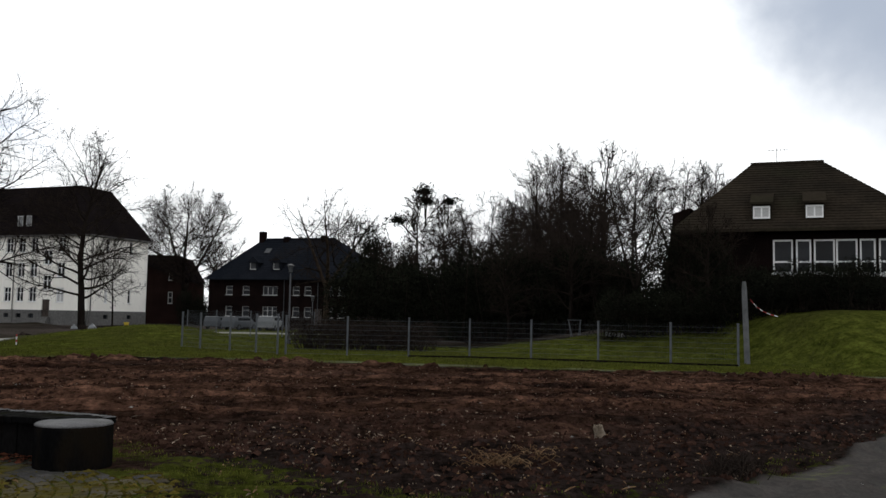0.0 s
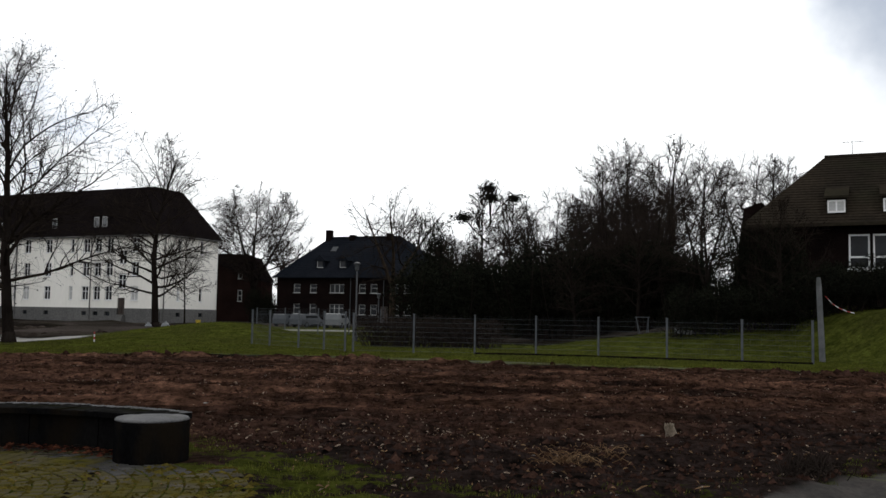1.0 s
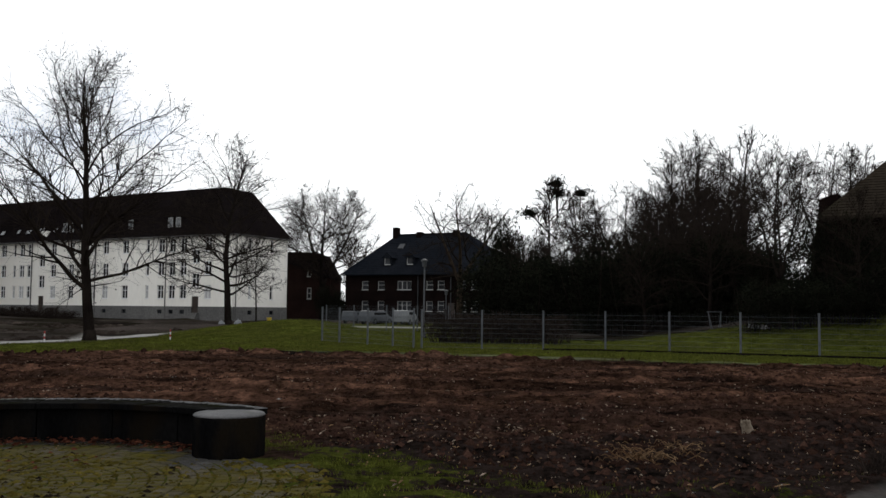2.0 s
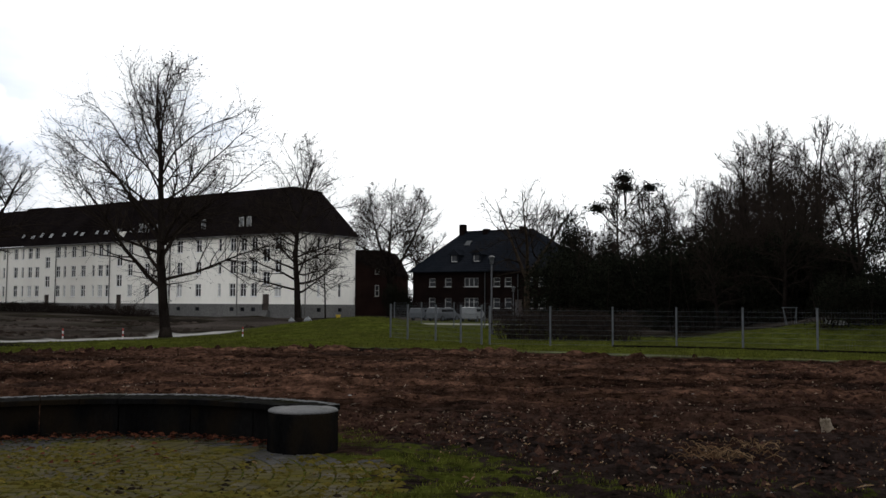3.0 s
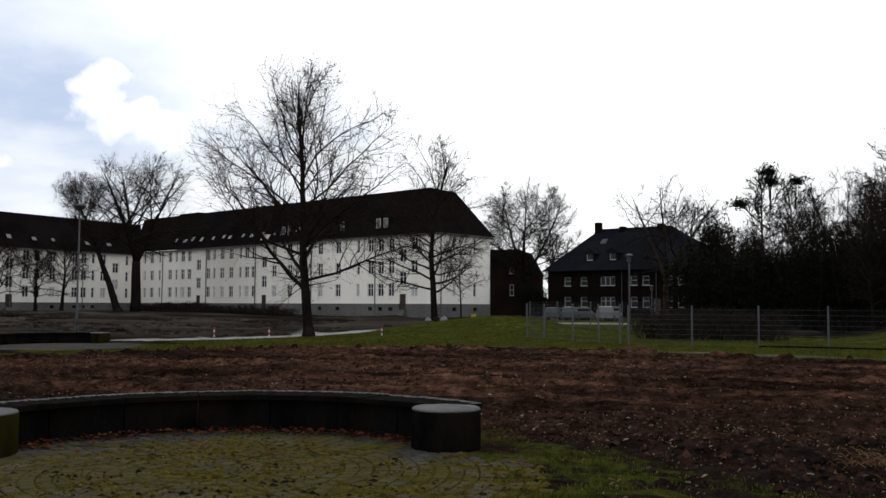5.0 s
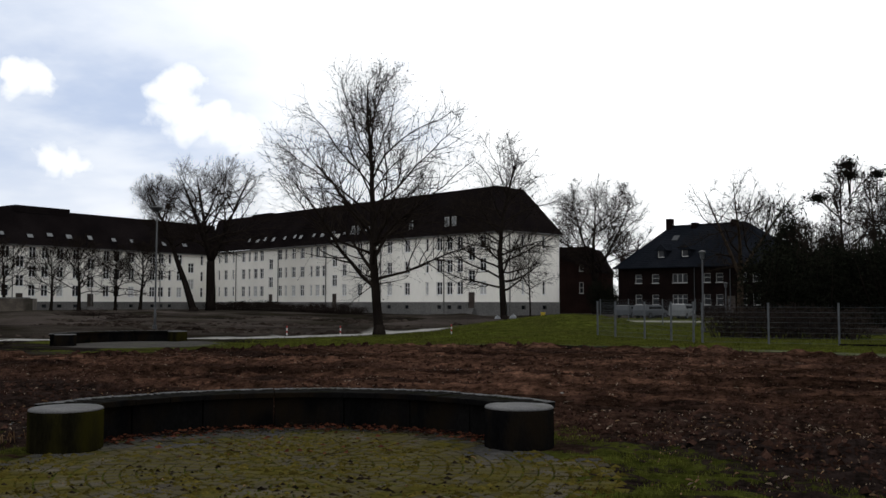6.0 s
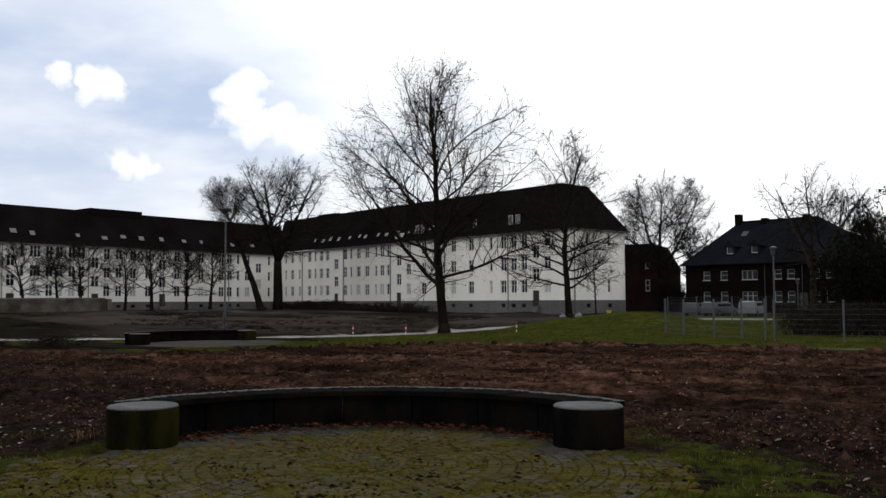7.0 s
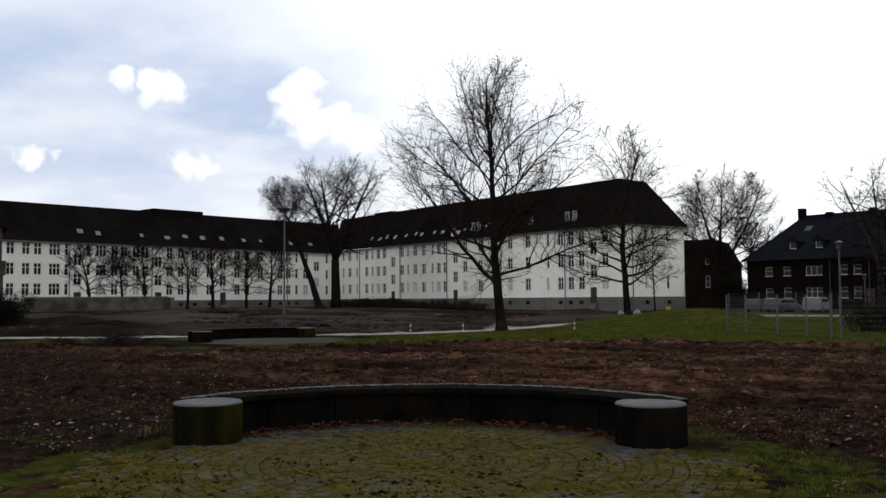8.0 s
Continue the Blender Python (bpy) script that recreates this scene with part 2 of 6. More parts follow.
M_VAN = material("white_van_paint", (0.1365, 0.1444, 0.1522), (0.1628, 0.1707, 0.1785), 1.0, 0.4, 0.0, spec=0.3)
M_CAR = material("silver_car_paint", (0.0480, 0.0544, 0.0640), (0.0608, 0.0672, 0.0768), 1.0, 0.4, 0.0, spec=0.3)
M_TYRE = material("tyre_rubber", (0.015, 0.015, 0.015), (0.025, 0.025, 0.025), 5.0, 0.9, 0.1)
M_RED = material("red_tape", (0.20, 0.018, 0.014), (0.24, 0.022, 0.018), 3.0, 0.6, 0.0)
M_WHITE = material("white_plastic", (0.42, 0.42, 0.42), (0.5, 0.5, 0.49), 3.0, 0.6, 0.0)
M_YELLOW = material("yellow_plastic", (0.42, 0.30, 0.03), (0.50, 0.36, 0.04), 3.0, 0.5, 0.0)
M_WOOD = material("pale_cut_wood", (0.105, 0.080, 0.056), (0.20, 0.160, 0.120), 6.0, 0.9, 0.3)
M_LAMPGLASS = material("lamp_glass", (0.045, 0.048, 0.052), (0.07, 0.073, 0.078), 3.0, 0.3, 0.0)


def ground_material():
    m = bpy.data.materials.new("earth_grass_and_paths")
    m.use_nodes = True
    nt = m.node_tree
    N, L = nt.nodes.new, nt.links.new
    b = nt.nodes["Principled BSDF"]
    tc = N("ShaderNodeTexCoord")

    def noi(sc, det, lo, hi, rough=0.55):
        n, r = N("ShaderNodeTexNoise"), N("ShaderNodeMapRange")
        n.inputs["Scale"].default_value, n.inputs["Detail"].default_value, n.inputs["Roughness"].default_value = sc, det, rough
        L(tc.outputs["Object"], n.inputs["Vector"])
        r.inputs["From Min"].default_value, r.inputs["From Max"].default_value = lo, hi
        L(n.outputs[0], r.inputs["Value"])
        return r.outputs[0], n.outputs[0]

    def mx(f, a, c, kind="MIX"):
        x = N("ShaderNodeMix")
        x.data_type, x.blend_type = "RGBA", kind
        for key, v in (("Factor", f), ("A", a), ("B", c)):
            if isinstance(v, tuple):
                x.inputs[key].default_value = (*v, 1)
            elif isinstance(v, (int, float)):
                x.inputs[key].default_value = v
            else:
                L(v, x.inputs[key])
        return x.outputs["Result"]
    big, _ = noi(0.25, 5, 0.35, 0.65)
    mid, _ = noi(1.7, 6, 0.35, 0.65)
    fine, fraw = noi(14, 6, 0.3, 0.7, 0.7)
    spk, _ = noi(30, 3, 0.60, 0.72)
    stre = N("ShaderNodeTexNoise")
    smap, srange = N("ShaderNodeMapping"), N("ShaderNodeMapRange")
    smap.inputs["Scale"].default_value = (0.09, 0.62, 1.0)
    smap.inputs["Rotation"].default_value = (0, 0, radians(-20))
    L(tc.outputs["Object"], smap.inputs[0])
    L(smap.outputs[0], stre.inputs["Vector"])
    stre.inputs["Scale"].default_value, stre.inputs["Detail"].default_value = 1.0, 8.0
    srange.inputs["From Min"].default_value, srange.inputs["From Max"].default_value = 0.38, 0.62
    L(stre.outputs[0], srange.inputs["Value"])
    soil = mx(srange.outputs[0], (0.0070, 0.0041, 0.0035), (0.132, 0.0700, 0.0480))
    soil = mx(big, soil, mx(0.5, soil, (0.034, 0.0180, 0.0142)))
    soil = mx(mid, soil, mx(0.72, soil, (0.0062, 0.0038, 0.0030)))
    tilth, _ = noi(4.5, 8, 0.36, 0.64, 0.7)
    soil = mx(1.0, soil, mx(tilth, (0.28, 0.28, 0.28), (1.85, 1.85, 1.80)), "MULTIPLY")
    soil = mx(1.0, soil, mx(fine, (0.55, 0.55, 0.55), (1.35, 1.3, 1.25)), "MULTIPLY")
    soil = mx(spk, soil, (0.055, 0.038, 0.027))
    gr = mx(mid, (0.026, 0.033, 0.006), (0.084, 0.095, 0.018))
    gr = mx(big, gr, (0.040, 0.043, 0.011))
    gr = mx(1.0, gr, mx(tilth, (0.6, 0.6, 0.6), (1.3, 1.3, 1.2)), "MULTIPLY")
    gr = mx(1.0, gr, mx(fine, (0.6, 0.6, 0.6), (1.35, 1.35, 1.35)), "MULTIPLY")
    pth = mx(mid, (0.30, 0.29, 0.275), (0.38, 0.37, 0.35))
    pth = mx(1.0, pth, mx(fine, (0.8, 0.8, 0.8), (1.15, 1.15, 1.15)), "MULTIPLY")
    wmap, wn, wr_ = N("ShaderNodeMapping"), N("ShaderNodeTexNoise"), N("ShaderNodeMapRange")
    wmap.inputs["Scale"].default_value = (0.022, 0.065, 1.0)
    wmap.inputs["Rotation"].default_value = (0, 0, radians(-42))
    L(tc.outputs["Object"], wmap.inputs[0])
    L(wmap.outputs[0], wn.inputs["Vector"])
    wn.inputs["Scale"].default_value, wn.inputs["Detail"].default_value, wn.inputs["Roughness"].default_value = 1.0, 8.0, 0.65
    wr_.inputs["From Min"].default_value, wr_.inputs["From Max"].default_value = 0.47, 0.60
    L(wn.outputs[0], wr_.inputs["Value"])
    waste = mx(wr_.outputs[0], (0.0045, 0.0036, 0.0032), (0.080, 0.066, 0.060))
    waste = mx(0.3, waste, mx(mid, (0.011, 0.009, 0.008), (0.034, 0.028, 0.025)))
    waste = mx(big, waste, mx(0.55, waste, (0.024, 0.022, 0.014)))
    waste = mx(1.0, waste, mx(fine, (0.6, 0.6, 0.6), (1.3, 1.3, 1.3)), "MULTIPLY")
    at = N("ShaderNodeAttribute")
    at.attribute_name = "zone"
    sp = N("ShaderNodeSeparateColor")
    L(at.outputs["Color"], sp.inputs[0])
    # churned wet mud along the near edge of the field
    soil = mx(at.outputs["Alpha"], soil, mx(1.0, mx(tilth, (0.0038, 0.0030, 0.0028), (0.032, 0.0220, 0.0195)), mx(fine, (0.5, 0.5, 0.5), (1.5, 1.5, 1.5)), "MULTIPLY"))
    col = mx(sp.outputs[0], waste, soil)
    # turf breaks into cushions where it is thin
    hole, _ = noi(7.0, 9, 0.34, 0.66, 0.75)

    def mth(kind, a, c):
        n = N("ShaderNodeMath")
        n.operation, n.use_clamp = kind, kind == "MULTIPLY"
        for k, v in enumerate((a, c)):
            if isinstance(v, (int, float)):
                n.inputs[k].default_value = v
            else:
                L(v, n.inputs[k])
        return n.outputs[0]
    turf = mth("MULTIPLY", mth("SUBTRACT", mth("MULTIPLY", mth("POWER", sp.outputs[1], 2.0), 1.6), hole), 4.5)
    col = mx(turf, col, gr)
    col = mx(sp.outputs[2], col, pth)
    L(col, b.inputs["Base Color"])
    b.inputs["Roughness"].default_value = 0.95
    b.inputs["Specular IOR Level"].default_value = 0.0
    bn = N("ShaderNodeBump")
    bn.inputs["Strength"].default_value, bn.inputs["Distance"].default_value = 1.0, 0.12
    L(fraw, bn.inputs["Height"])
    L(bn.outputs[0], b.inputs["Normal"])
    return m


M_GROUND = ground_material()

# ---------------------------------------------------------------- mesh helpers


class Geo:
    """Collects vertices and faces for one mesh."""

    def __init__(self):
        self.v, self.f = [], []

    def add(self, verts, faces):
        n = len(self.v)
        self.v.extend(verts)
        self.f.extend([tuple(i + n for i in f) for f in faces])

    def box(self, x0, y0, z0, x1, y1, z1, m=None):
        vs = [Vector(p) for p in ((x0, y0, z0), (x1, y0, z0), (x1, y1, z0), (x0, y1, z0), (x0, y0, z1), (x1, y0, z1), (x1, y1, z1), (x0, y1, z1))]
        if m:
            vs = [m @ p for p in vs]
        self.add([tuple(p) for p in vs], [(3, 2, 1, 0), (4, 5, 6, 7), (0, 1, 5, 4), (1, 2, 6, 5), (2, 3, 7, 6), (3, 0, 4, 7)])
        return self

    def lathe(self, profile, sides=24, centre=(0, 0)):
        """Rings (r, z) from bottom to top, closed at both ends."""
        vs, fs = [], []
        for r, z in profile:
            for i in range(sides):
                a = 2 * math.pi * i / sides
                vs.append((centre[0] + r * math.cos(a), centre[1] + r * math.sin(a), z))
        for k in range(len(profile) - 1):
            for i in range(sides):
                j = (i + 1) % sides
                fs.append((k * sides + i, k * sides + j, (k + 1) * sides + j, (k + 1) * sides + i))
        fs.append(tuple(range(sides - 1, -1, -1)))
        fs.append(tuple((len(profile) - 1) * sides + i for i in range(sides)))
        self.add(vs, fs)
        return self

    def tube(self, pts, radii, sides=5):
        vs, fs = [], []
        n = len(pts)
        ref = Vector((0.31, 0.17, 0.93))
        for k in range(n):
            d = (pts[min(k + 1, n - 1)] - pts[max(k - 1, 0)])
            if d.length < 1e-6:
                d = Vector((0, 0, 1))
            d.normalize()
            a = d.cross(ref)
            if a.length < 0.05:
                a = d.cross(Vector((1, 0, 0)))
            a.normalize()
            b = d.cross(a)
            for i in range(sides):
                t = 2 * math.pi * i / sides
                p = pts[k] + (a * math.cos(t) + b * math.sin(t)) * radii[k]
                vs.append((p.x, p.y, p.z))
        for k in range(n - 1):
            for i in range(sides):
                j = (i + 1) % sides
                fs.append((k * sides + i, (k + 1) * sides + i, (k + 1) * sides + j, k * sides + j))
        fs.append(tuple(range(sides)))
        fs.append(tuple((n - 1) * sides + i for i in range(sides - 1, -1, -1)))
        self.add(vs, fs)
        return self

    def mesh(self, name, mat, smooth=False):
        me = bpy.data.meshes.new(name)
        me.from_pydata(self.v, [], self.f)
        if smooth:
            me.polygons.foreach_set("use_smooth", [True] * len(me.polygons))
        me.materials.append(mat)
        me.update()
        return me


def part(name, geo, mat, parent=None, label="", smooth=False, m=None):
    """One mesh object under a thing (or at top level when there is no parent)."""
    me = geo if isinstance(geo, bpy.types.Mesh) else geo.mesh(name, mat, smooth)
    ob = new(name, me)
    if parent:
        ob.parent = parent
    if m is not None:
        ob.matrix_basis = m
    if label:
        ob["label"] = label
    return ob


def thing(name, m, label, category, group="", kind=""):
    ob = new(name)
    ob.matrix_basis = m
    return tagged(ob, label, category, group, kind)


def sstep(a, b, x):
    t = np.clip((x - a) / (b - a), 0, 1)
    return t * t * (3 - 2 * t)


def at_polar(az, dist, z=0.0):
    return (-dist * math.sin(radians(az)), dist * math.cos(radians(az)), z)

# ---------------------------------------------------------------- ground


FAR_BENCH = (-25.4, 26.9)             # centre of the far bench's circle
BENCH_C = (-5.22, 7.52)              # centre of the paved circle
PATH_LINE = [(-60, 9), (-38, 24.2), (-31.2, 28.6), (-26.9, 32.2), (-24.5, 36.2), (-23.3, 41.5), (-23.0, 47.5)]
ASPHALT = [(-30, -21), (-4.0, 3.0), (2.0, 8.2), (4.33, 10.31), (5.6, 12.0), (9.5, 17.0), (14, 22)]


def seg_dist(x, y, line):
    best = np.full(np.shape(x), 1e9)
    for (ax, ay), (bx, by) in zip(line[:-1], line[1:]):
        dx, dy = bx - ax, by - ay
        t = np.clip(((x - ax) * dx + (y - ay) * dy) / (dx * dx + dy * dy), 0, 1)
        best = np.minimum(best, np.hypot(x - ax - t * dx, y - ay - t * dy))
    return best


def vnoise(x, y, seed=0, octaves=4):
    """Cheap smooth value noise in numpy, about -1..1."""
    out, amp = np.zeros(np.shape(x)), 1.0
    for o in range(octaves):
        f = 2.0 ** o
        u, v = x * f + 13.7 * o + seed * 7.13, y * f - 5.1 * o + seed * 3.7
        iu, iv = np.floor(u), np.floor(v)
        fu, fv = u - iu, v - iv
        fu, fv = fu * fu * (3 - 2 * fu), fv * fv * (3 - 2 * fv)

        def h(a, b):
            s = np.sin(a * 127.1 + b * 311.7 + seed * 17.3) * 43758.5453
            return (s - np.floor(s)) * 2 - 1
        out += amp * ((h(iu, iv) * (1 - fu) + h(iu + 1, iv) * fu) * (1 - fv) + (h(iu, iv + 1) * (1 - fu) + h(iu + 1, iv + 1) * fu) * fv)
        amp *= 0.5
    return out / 1.9


def field_far(x):
    """Far edge of the dug-over field."""
    return np.interp(x, [-60, -34, -26, -23.2, -21.6, -20.4, -18.4, -15.0, -11, -6, 0, 6, 12, 20, 40], [13.0, 19.6, 19.9, 20.4, 22.0, 25.0, 29.0, 32.0, 33.0, 32.6, 30.8, 29.5, 28.8, 27.0, 22.0])


def zones(x, y):
    n = vnoise(x * 0.8, y * 0.8, 3)
    n2 = vnoise(x * 3.0, y * 3.0, 5, 3)
    far = field_far(x) + n * 0.5
    # near edge of the field: grass and moss run from the benches towards the footpath
    near = np.interp(x, [-30, -14, -11.2, -10.4, -9.0, -6.0, -3.8, -2.9, -2.2, -1.2, -0.1, 1.0, 1.9, 3.0, 5.0, 9.0, 20], [3.0, 5.0, 7.4, 8.3, 8.7, 11.5, 12.0, 11.2, 10.6, 10.1, 9.65, 9.35, 9.75, 10.6, 12.2, 16.8, 25.0])
    r = np.hypot(x - BENCH_C[0], y - BENCH_C[1])
    soil = sstep(-0.4, 0.5, y - near + n2 * 0.5) * sstep(0.35, -0.35, y - far)
    grass_near = (1 - sstep(-1.0, 0.7, y - near + n2 * 0.9)) * (0.28 + 0.48 * sstep(-0.45, 0.45, n2 * 1.0 + 0.7 * n + 0.40 * sstep(0.0, -2.2, x) * sstep(-9.0, -8.0, x) - 0.16 * sstep(-1.8, 1.5, x) - 0.08))
    strip = sstep(-0.3, 0.5, y - far)
    # beyond the path on the left the ground is bare and rough
    lim = np.interp(x, [-80, -40, -31, -27, -24.5, -21.5, -14], [8, 22.5, 27.2, 31, 36, 62, 100])
    green_end = 1 - sstep(-0.8, 0.8, y - lim)
    green_end = green_end * (1 - 0.75 * sstep(-18, -26, x) * sstep(-0.35, 0.35, vnoise(x * 0.5, y * 0.9, 51, 3) + 0.15))
    patches = sstep(0.05, 0.5, vnoise(x * 0.06, y * 0.06, 11)) * 0.5
    grass = np.maximum(grass_near, strip * np.maximum(green_end, patches * sstep(60, 80, y)))
    moundy = sstep(-34, -30, x) * sstep(62, 70, y) * sstep(102, 96, y)
    grass = np.maximum(grass, moundy * (x > -60))
    soil_left = np.where(y < near + 1.0, 1 - 0.3 * grass_near, 0) * 0.95
    soil = np.maximum(soil, soil_left)
    grass = np.maximum(grass, sstep(3.1, 2.7, r + n2 * 0.15) * (0.75 + 0.25 * n2))
    path = sstep(0.95, 0.75, seg_dist(x, y, PATH_LINE) + n2 * 0.08)
    ax = np.array([p[0] for p in ASPHALT])
    ay = np.array([p[1] for p in ASPHALT])
    off = y - np.interp(x, ax, ay)
    foot = sstep(0.12, -0.1, off + n2 * 0.12) * sstep(-8.1, -7.9, off + n2 * 0.12) * (np.abs(x) < 14) * 0.17
    path = np.maximum(path, foot)
    grass = grass * (1 - sstep(45.8, 47.2, y + n * 0.5) * sstep(-4.0, -1.5, x) * sstep(140, 120, y))     # bare floor of the wood; dark earth colour also carries the trees' shade
    sand = sstep(5, 2, np.hypot((x + 15.5) / 1.8, (y - 82))) * 0.7
    # dry trampled strip along the far edge of the field
    dry = 0.17 * sstep(0.9, 0.2, np.abs(y - far - 0.75)) * sstep(-15, -11, x) * sstep(-0.35, 0.35, vnoise(x * 0.5, y * 1.2, 57, 3) + 0.1)
    path = np.maximum(path, dry)
    # pale worn paving in front of the far bench
    far_paving = sstep(3.3, 2.6, np.hypot(x - FAR_BENCH[0], y - FAR_BENCH[1]) + n2 * 0.3) * 0.17
    grass = grass * (1 - sstep(0.1, 0.25, far_paving))
    return soil, grass, np.maximum(path, np.maximum(sand, far_paving))


def mud(x, y):
    """Wet churned soil: along the near edge to the east and in tracks behind the western seat."""
    n = vnoise(x * 0.5, y * 1.1, 71, 4)
    edge = np.interp(x, [-3, 0, 3, 6, 9], [10.6, 9.8, 10.6, 13.0, 16.8])
    east = sstep(5.5, 1.0, y - edge + n * 2.2) * sstep(-4.0, -2.0, x)
    west = sstep(-7.5, -9.5, x) * sstep(13.0, 10.5, y + 0.35 * (x + 9) + n * 1.5)
    tracks = 0.45 * sstep(0.10, 0.45, vnoise(x * 0.10 + 0.03 * y, y * 0.85 - x * 0.30, 73, 4))
    return np.clip(np.maximum(np.maximum(east, west * 0.85), tracks), 0, 1)


def height(x, y):
    """Lie of the land in metres."""
    d = np.hypot(x, y)
    z = 0.45 * sstep(60, 110, d) * sstep(-60, -85, x)
    crest = np.clip((x - 1.65) * 0.147, 0, 2.3)
    start = np.interp(x, [8, 13, 16], [37.9, 37.0, 31.0])
    z = np.maximum(z, crest * sstep(0, 1, (y - start) / 8.5) * sstep(-1.0, 3.0, x))
    # low grassy hump in front of the white block
    z = z + 0.95 * np.exp(-(((x + 16.2) / 5.6) ** 2 + ((y - 52.5) / 5.5) ** 2)) * sstep(-9.5, -14.5, x)
    return z


def z_at(x, y):
    return float(height(np.array([float(x)]), np.array([float(y)]))[0])


def graded(lo, hi, fine_lo, fine_hi, step, grow=1.16):
    mid = list(np.arange(fine_lo, fine_hi + 1e-6, step))
    a, s = fine_hi, step
    up = []
    while a < hi:
        s *= grow
        a += s
        up.append(a)
    a, s = fine_lo, step
    dn = []
    while a > lo:
        s *= grow
        a -= s
        dn.append(a)
    return np.array(dn[::-1] + mid + up)


def build_ground():
    xs = graded(-2500, 2500, -16, 13, 0.105, 1.045)
    ys = graded(-2500, 2500, 6.0, 24, 0.105, 1.035)
    X, Y = np.meshgrid(xs, ys)
    soil, grass, path = zones(X, Y)
    Z = height(X, Y)
    clod = vnoise(X * 2.4, Y * 2.6, 1, 4) * 0.085 + np.abs(vnoise(X * 0.9, Y * 1.6, 2, 3)) * 0.13 - 0.05
    ridge = 0.26 * np.exp(-((Y - field_far(X) + 0.7) / 0.55) ** 2) * np.clip(0.15 + 1.3 * vnoise(X * 1.7, Y * 1.7, 8, 3), 0, 1.2)
    # long shallow tracks left by the machines
    rut = 0.17 * vnoise(X * 0.22 + Y * 0.05, Y * 1.9 - X * 0.35, 12, 4)
    near_only = sstep(70, 30, np.hypot(X, Y))
    Z = Z + soil * (1 - path) * (clod + rut + ridge) * near_only + grass * vnoise(X * 2, Y * 2, 4, 3) * 0.025 * near_only
    waste = np.clip(1 - soil - grass - path, 0, 1) * sstep(20, 40, Y) * sstep(150, 90, np.hypot(X, Y))
    Z = Z + waste * (np.clip(vnoise(X * 0.12, Y * 0.25, 9, 3), 0, 1) * 1.0 + vnoise(X * 0.8, Y * 0.8, 6, 3) * 0.16)
    r = np.hypot(X - BENCH_C[0], Y - BENCH_C[1])
    flat = sstep(3.75, 3.35, r)
    Z = Z * (1 - flat) - 0.007 * flat
    ny, nx = X.shape
    verts = np.stack([X.ravel(), Y.ravel(), Z.ravel()], 1)
    idx = np.arange(ny * nx).reshape(ny, nx)
    faces = np.stack([idx[:-1, :-1].ravel(), idx[:-1, 1:].ravel(), idx[1:, 1:].ravel(), idx[1:, :-1].ravel()], 1)
    me = bpy.data.meshes.new("ground")
    me.vertices.add(len(verts))
    me.vertices.foreach_set("co", verts.ravel())
    me.loops.add(faces.size)
    me.loops.foreach_set("vertex_index", faces.ravel())
    me.polygons.add(len(faces))
    me.polygons.foreach_set("loop_start", np.arange(0, faces.size, 4))
    me.polygons.foreach_set("use_smooth", np.ones(len(faces), bool))
    at = me.color_attributes.new("zone", "FLOAT_COLOR", "POINT")
    col = np.stack([soil.ravel(), grass.ravel(), path.ravel(), mud(X, Y).ravel()], 1)
    at.data.foreach_set("color", col.ravel())
    me.materials.append(M_GROUND)
    me.update()
    me.validate()
    return tagged(new("ground", me), "dug-over brown field with grass verges and bare earth", "ground", kind="structure")


build_ground()

# ---------------------------------------------------------------- buildings


def facade(geo, width, z0, z1, holes, depth=0.22):
    """A wall in the local xz plane, from x=0 to width, looking to -y, with openings (x0, z0, x1, z1) that have reveals."""
    us = sorted({0.0, width, *[h[0] for h in holes], *[h[2] for h in holes]})
    vs = sorted({z0, z1, *[h[1] for h in holes], *[h[3] for h in holes]})
    us = [u for u in us if 0 <= u <= width]
    vs = [v for v in vs if z0 <= v <= z1]

    def hole(u, v):
        return any(h[0] < u < h[2] and h[1] < v < h[3] for h in holes)
    ids = {}

    def vid(i, j):
        if (i, j) not in ids:
            ids[(i, j)] = len(geo.v)
            geo.v.append((us[i], 0.0, vs[j]))
        return ids[(i, j)]
    for j in range(len(vs) - 1):
        vm = (vs[j] + vs[j + 1]) / 2
        for i in range(len(us) - 1):
            if not hole((us[i] + us[i + 1]) / 2, vm):
                geo.f.append((vid(i, j), vid(i + 1, j), vid(i + 1, j + 1), vid(i, j + 1)))
    for x0, a, x1, b in holes:
        if x0 not in us or x1 not in us or a not in vs or b not in vs:
            continue
        p = [vid(us.index(x), vs.index(z)) for x, z in ((x0, a), (x1, a), (x1, b), (x0, b))]
        k = len(geo.v)
        geo.v.extend([(x0, depth, a), (x1, depth, a), (x1, depth, b), (x0, depth, b)])
        geo.f.extend([(p[i], k + i, k + (i + 1) % 4, p[(i + 1) % 4]) for i in range(4)])


WINDOW_MESHES = {}


